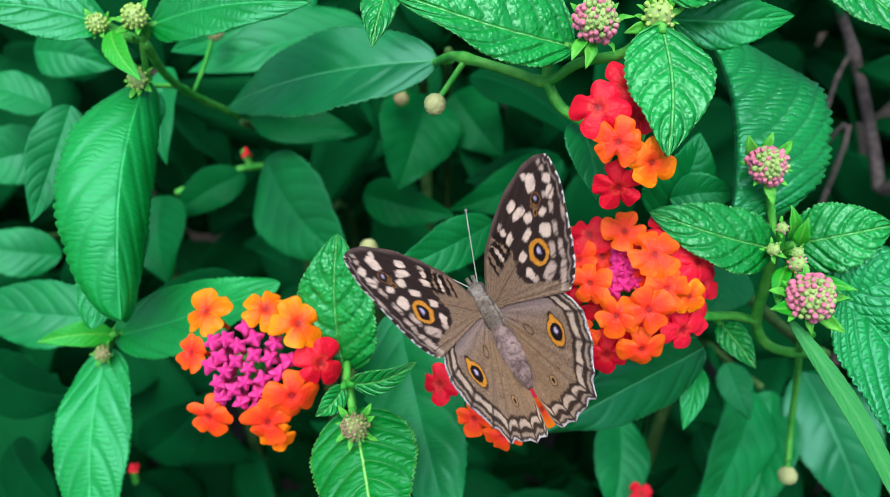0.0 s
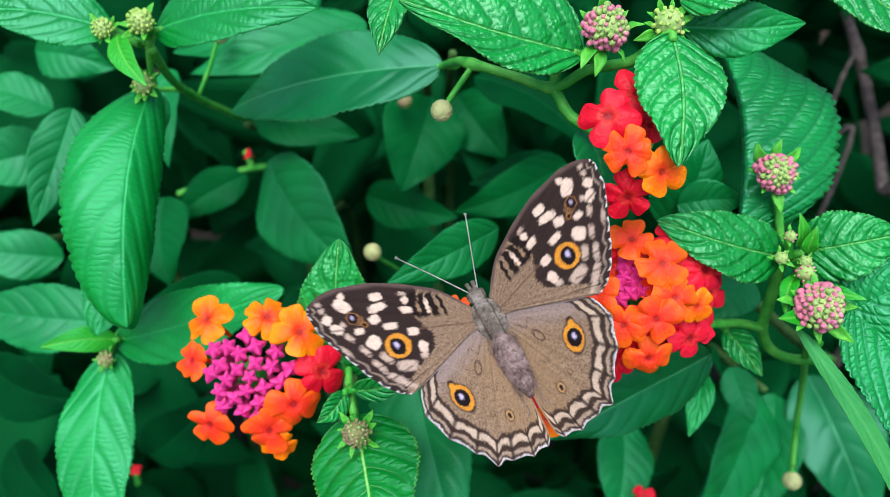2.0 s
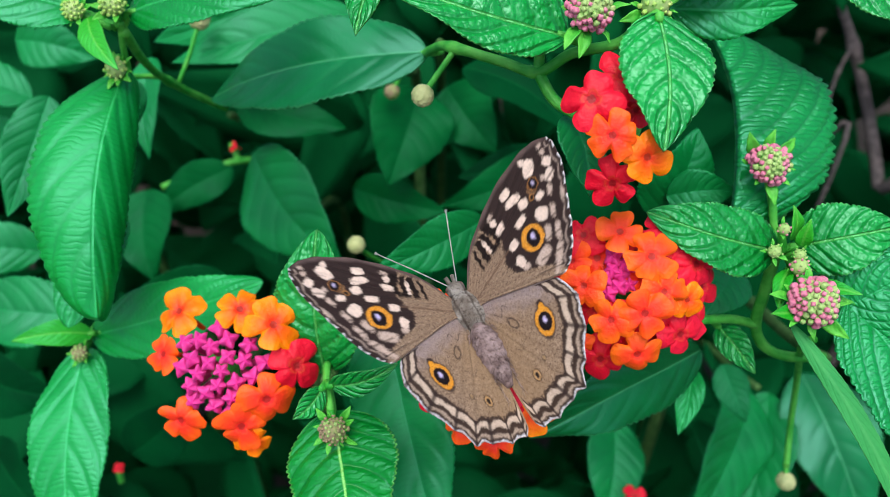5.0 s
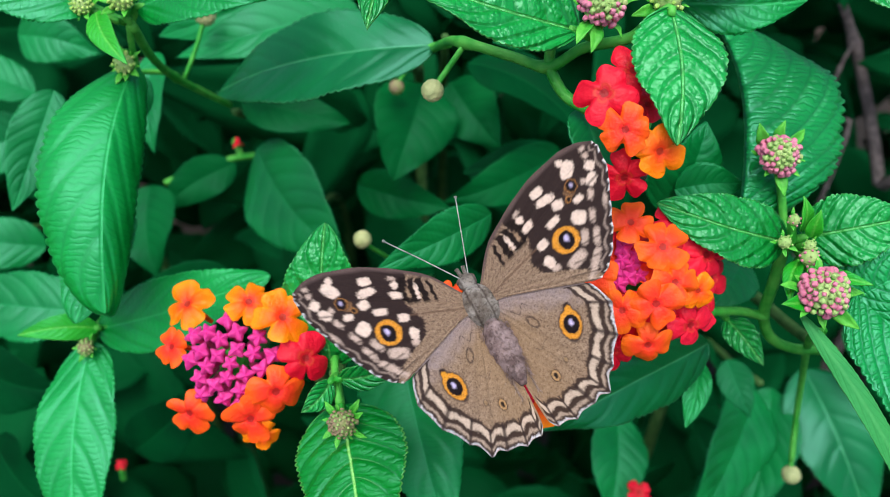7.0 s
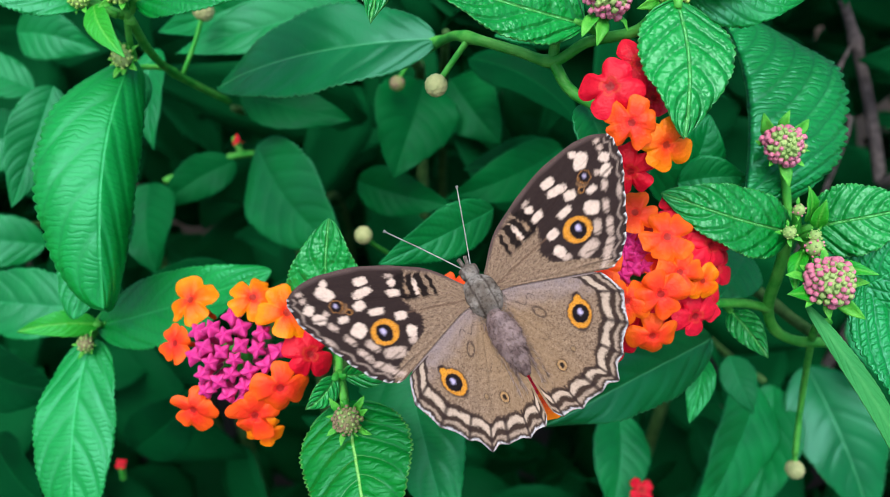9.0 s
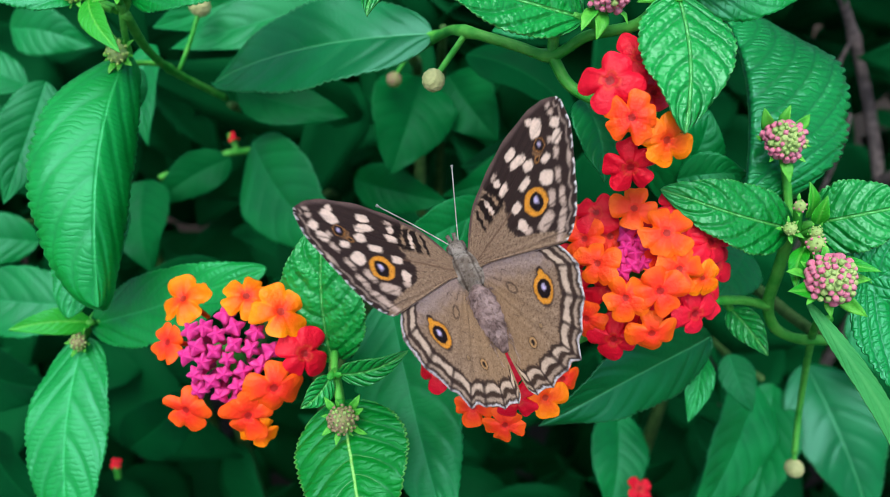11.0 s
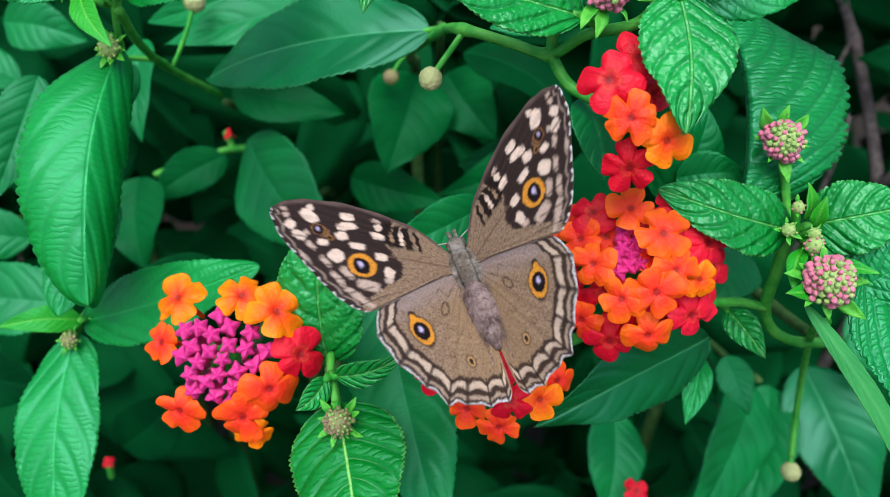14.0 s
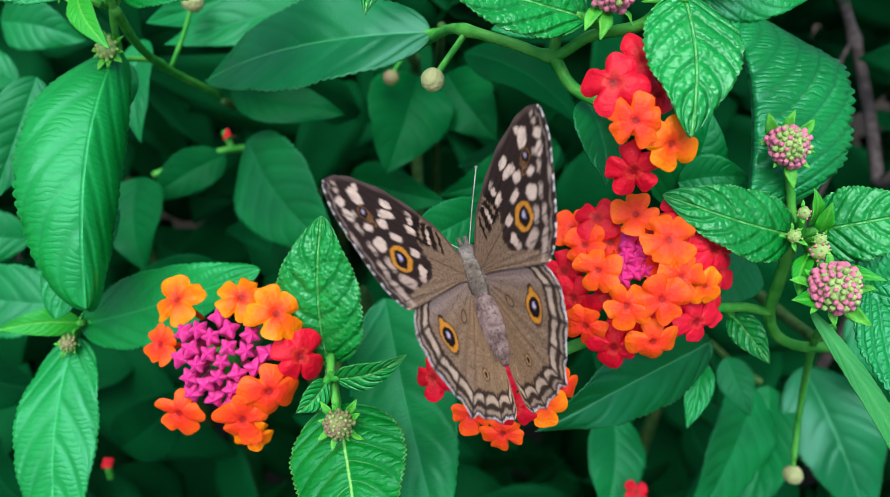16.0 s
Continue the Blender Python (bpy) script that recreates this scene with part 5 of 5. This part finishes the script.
# ---- what moves ----
def motions():
    def sway(ob, rows):
        rest = ob.matrix_basis.copy()
        walk(ob, [(t, BUSH @ pose(u * MM, v * MM, w * MM) @ BUSH.inverted() @ rest) for t, u, v, w in rows])

    sway(left_head, [
        (0.0, 0.47, 0.15, -0.03),
        (0.5, -0.29, 0.08, 0.01),
        (1.0, -0.11, 0.21, 0.02),
        (1.5, 0.11, 0.02, -0.02),
        (2.0, -0.01, 0.06, -0.02),
        (2.5, -0.07, 0.02, -0.01),
        (3.0, -0.11, -0.18, -0.02),
        (3.5, -0.01, -0.11, -0.00),
        (4.0, -0.40, 0.11, 0.01),
        (6.5, -0.39, 0.03, -0.01),
        (7.0, -0.39, 0.16, -0.01),
        (7.5, -0.16, 0.36, 0.01),
        (8.0, -0.24, 0.55, -0.02),
        (8.5, -0.12, 0.08, 0.00),
        (9.0, 0.08, -0.00, 0.01),
        (11.5, -0.11, -0.22, 0.02),
        (12.0, 0.11, -0.15, 0.01),
        (12.5, 0.30, -0.04, 0.01),
        (13.0, 0.21, -0.13, 0.00),
        (13.5, 0.29, -0.06, -0.00),
        (14.0, 0.38, -0.44, 0.00),
        (14.5, 0.07, -0.40, 0.01),
        (15.0, 0.25, -0.26, 0.01),
        (15.5, 0.21, 0.25, -0.01),
        (16.0, 0.26, -0.04, 0.02),
    ])
    sway(main, [
        (0.0, -0.15, -0.14, -0.03),
        (0.5, -0.76, 0.49, -0.06),
        (1.0, -0.53, 0.35, -0.02),
        (1.5, -0.25, 0.00, 0.02),
        (2.0, -0.23, -0.08, 0.01),
        (2.5, -0.41, 0.08, 0.08),
        (3.0, -0.28, -0.08, 0.01),
        (3.5, -0.06, -0.37, -0.00),
        (4.0, 0.00, -0.46, -0.06),
        (6.5, 0.22, -0.17, 0.07),
        (7.0, 0.12, -0.17, 0.05),
        (7.5, 0.07, -0.07, 0.02),
        (8.0, 0.19, -0.05, -0.03),
        (8.5, 0.21, -0.03, -0.01),
        (9.0, 0.18, 0.16, -0.02),
        (11.5, 0.14, 0.21, 0.06),
        (12.0, 0.20, 0.03, 0.02),
        (12.5, 0.28, -0.03, -0.07),
        (13.0, 0.31, -0.18, -0.07),
        (13.5, 0.13, -0.04, -0.06),
        (14.0, -0.02, 0.09, -0.02),
        (14.5, 0.05, 0.37, -0.00),
        (15.0, 0.08, 0.09, 0.07),
        (15.5, 0.25, 0.04, 0.04),
        (16.0, 0.26, -0.05, 0.01),
    ])
    sway(top, [
        (0.0, -0.17, 0.32, 0.02),
        (0.5, -0.17, 0.03, 0.02),
        (1.0, -0.07, 0.35, 0.02),
        (1.5, -0.32, 0.50, 0.01),
        (2.0, -0.07, 0.36, 0.03),
        (2.5, 0.06, 0.47, 0.03),
        (3.0, -0.28, 0.48, 0.01),
        (3.5, -0.35, 0.52, -0.10),
        (4.0, -0.29, 0.69, -0.11),
        (6.5, 0.05, 0.08, -0.07),
        (7.0, -0.10, 0.08, -0.05),
        (7.5, -0.33, 0.10, -0.11),
        (8.0, -0.40, 0.19, -0.11),
        (8.5, -0.15, -0.11, -0.01),
        (9.0, 0.13, -0.30, 0.04),
        (11.5, 0.24, -0.33, 0.06),
        (12.0, 0.33, -0.70, 0.02),
        (12.5, 0.16, -0.28, 0.01),
        (13.0, 0.35, 0.05, 0.06),
        (13.5, 0.57, -0.13, 0.07),
        (14.0, 0.34, -0.66, 0.09),
        (14.5, 0.14, -0.62, -0.02),
        (15.0, -0.10, -0.60, 0.02),
        (15.5, -0.08, -0.45, 0.01),
        (16.0, 0.42, -0.30, 0.04),
    ])
    sway(bottom, [
        (0.0, 0.31, -0.01, -0.00),
        (0.5, -0.17, 0.02, 0.00),
        (1.0, -0.13, 0.14, -0.00),
        (1.5, -0.19, 0.20, -0.01),
        (2.0, -0.22, 0.33, -0.01),
        (2.5, -0.25, 0.25, -0.01),
        (3.0, -0.18, 0.04, -0.00),
        (3.5, -0.03, 0.05, -0.00),
        (4.0, -0.23, 0.26, -0.00),
        (6.5, -0.26, 0.16, -0.01),
        (7.0, -0.40, 0.15, -0.01),
        (7.5, -0.36, 0.29, -0.01),
        (8.0, -0.26, 0.30, -0.00),
        (8.5, -0.21, 0.01, -0.00),
        (9.0, -0.02, -0.14, 0.00),
        (11.5, -0.06, -0.21, 0.01),
        (12.0, 0.15, -0.29, 0.01),
        (12.5, 0.34, -0.21, 0.00),
        (13.0, 0.42, -0.10, 0.01),
        (13.5, 0.46, -0.12, 0.00),
        (14.0, 0.44, -0.52, 0.01),
        (14.5, 0.22, -0.48, 0.01),
        (15.0, 0.13, -0.24, 0.01),
        (15.5, 0.16, 0.15, -0.00),
        (16.0, 0.33, -0.02, 0.01),
    ])
    sway(left_leaves, [
        (0.0, -0.31, 0.17, -0.05),
        (0.5, -0.32, 0.18, 0.05),
        (1.0, -0.06, -0.11, 0.01),
        (1.5, 0.05, -0.02, 0.03),
        (2.0, 0.15, 0.08, -0.04),
        (2.5, 0.16, -0.06, -0.01),
        (3.0, -0.18, 0.11, -0.01),
        (3.5, -0.16, 0.45, -0.08),
        (4.0, -0.31, 0.48, -0.05),
        (6.5, 0.34, -0.19, 0.01),
        (7.0, 0.08, -0.08, 0.01),
        (7.5, -0.02, 0.21, 0.01),
        (8.0, -0.15, 0.16, 0.01),
        (8.5, -0.08, 0.06, 0.05),
        (9.0, -0.23, -0.05, 0.05),
        (11.5, 0.23, -0.25, 0.09),
        (12.0, 0.12, -0.27, 0.02),
        (12.5, 0.02, 0.04, -0.01),
        (13.0, -0.03, 0.01, 0.03),
        (13.5, 0.12, 0.06, -0.01),
        (14.0, 0.07, -0.27, 0.06),
        (14.5, 0.03, -0.27, -0.07),
        (15.0, 0.29, -0.05, -0.04),
        (15.5, 0.09, -0.06, -0.08),
        (16.0, -0.13, -0.15, 0.01),
    ])
    walk(low_left, [(0.0, low_left.matrix_basis.copy()), (16.0, low_left.matrix_basis.copy())])
    BODY = [
        (0.0, face(6.40, -9.50, -98.20, -22.6, 1.6, 28.0)),
        (0.5, face(5.32, -8.75, -98.00, -25.0, 1.6, 28.2)),
        (1.0, face(5.66, -9.13, -97.79, -22.2, 1.6, 27.7)),
        (1.5, face(5.77, -8.99, -97.94, -21.2, 2.0, 27.5)),
        (2.0, face(5.44, -8.94, -97.82, -20.9, 2.4, 28.0)),
        (2.5, face(5.43, -8.74, -98.13, -21.3, 2.8, 27.6)),
        (3.0, face(5.63, -9.45, -98.43, -21.8, 3.1, 27.5)),
        (3.5, face(5.44, -9.45, -99.42, -26.8, 3.7, 28.2)),
        (4.0, face(5.33, -9.27, -99.62, -29.7, 3.8, 27.4)),
        (6.5, face(5.52, -9.23, -98.96, -21.4, 5.2, 28.0)),
        (7.0, face(5.36, -9.38, -98.40, -18.9, 5.4, 27.4)),
        (7.5, face(5.51, -9.02, -98.33, -17.4, 5.9, 27.5)),
        (8.0, face(5.61, -9.02, -98.22, -17.1, 6.2, 27.6)),
        (8.5, face(5.47, -9.17, -98.28, -17.3, 6.3, 27.6)),
        (9.0, face(5.28, -9.07, -98.57, -17.5, 6.2, 27.6)),
        (9.2, face(4.75, -8.32, -98.77, -18.5, 6.1, 27.3)),
        (11.3, face(3.71, -6.24, -99.14, -24.7, 1.1, 23.1)),
        (11.5, face(3.87, -6.35, -98.73, -24.8, 0.7, 22.3)),
        (12.0, face(4.34, -6.36, -98.23, -23.8, 0.1, 20.9)),
        (12.5, face(4.54, -5.91, -98.21, -25.1, -0.2, 20.6)),
        (13.0, face(4.19, -5.86, -98.19, -27.4, -0.7, 21.7)),
        (13.5, face(3.96, -5.85, -98.40, -29.1, -1.5, 22.9)),
        (14.0, face(4.10, -6.09, -98.73, -29.6, -2.1, 23.2)),
        (14.5, face(4.35, -7.10, -98.42, -24.8, -2.2, 22.0)),
        (15.0, face(4.33, -6.57, -98.65, -25.2, -1.9, 21.4)),
        (15.5, face(4.69, -5.92, -98.46, -26.3, -2.0, 20.4)),
        (16.0, face(4.99, -6.49, -98.11, -23.9, -2.2, 19.9)),
    ]
    OPEN = [
        (0.0, 60.8, 56.8),
        (0.5, 55.2, 53.8),
        (1.0, 48.9, 46.5),
        (1.5, 45.7, 43.1),
        (2.0, 40.1, 40.0),
        (2.5, 39.9, 39.1),
        (3.0, 40.9, 40.3),
        (3.5, 43.7, 44.5),
        (4.0, 48.2, 47.2),
        (6.5, 43.7, 44.1),
        (7.0, 38.8, 39.4),
        (7.5, 35.7, 36.0),
        (8.0, 33.1, 33.8),
        (8.5, 31.3, 32.1),
        (9.0, 30.6, 31.7),
        (9.2, 31.2, 32.2),
        (11.3, 53.0, 50.6),
        (11.5, 51.2, 50.0),
        (12.0, 43.6, 42.6),
        (12.5, 35.1, 32.7),
        (13.0, 29.9, 31.4),
        (13.5, 34.8, 38.3),
        (14.0, 45.6, 47.0),
        (14.5, 56.2, 55.5),
        (15.0, 63.8, 62.3),
        (15.5, 66.6, 64.8),
        (16.0, 62.6, 62.1),
    ]
    walk(butterfly, BODY)
    # the antennae swing out under the wings and come back
    swing = {
        -1: [(0.0, 0), (12.0, 0), (12.2, 4), (12.3, 11), (12.4, 20), (12.5, 34), (15.6, 34), (15.8, 20), (16.0, 8)],
        1: [(0.0, 0), (12.2, 0), (12.35, -5), (12.45, -20), (12.55, -36), (15.2, -36), (15.4, -20), (15.6, -12), (15.8, -7), (16.0, -4)],
    }
    for s, ob in ANTENNAE.items():
        root = pose(s * 0.5 * MM, 4.6 * MM, 0.9 * MM)
        walk(ob, [(t, root @ pose(0, 0, 0, -0.6 * abs(a), 0, a) @ root.inverted()) for t, a in swing[s]])
    for (s, hind), ob in WINGS.items():
        walk(ob, [(t, pose(0, 0, 0, 0, left if s < 0 else -right, s * (0.065 * max(0, (left if s < 0 else right) - 35) if hind else 0))) for t, left, right in OPEN])


motions()
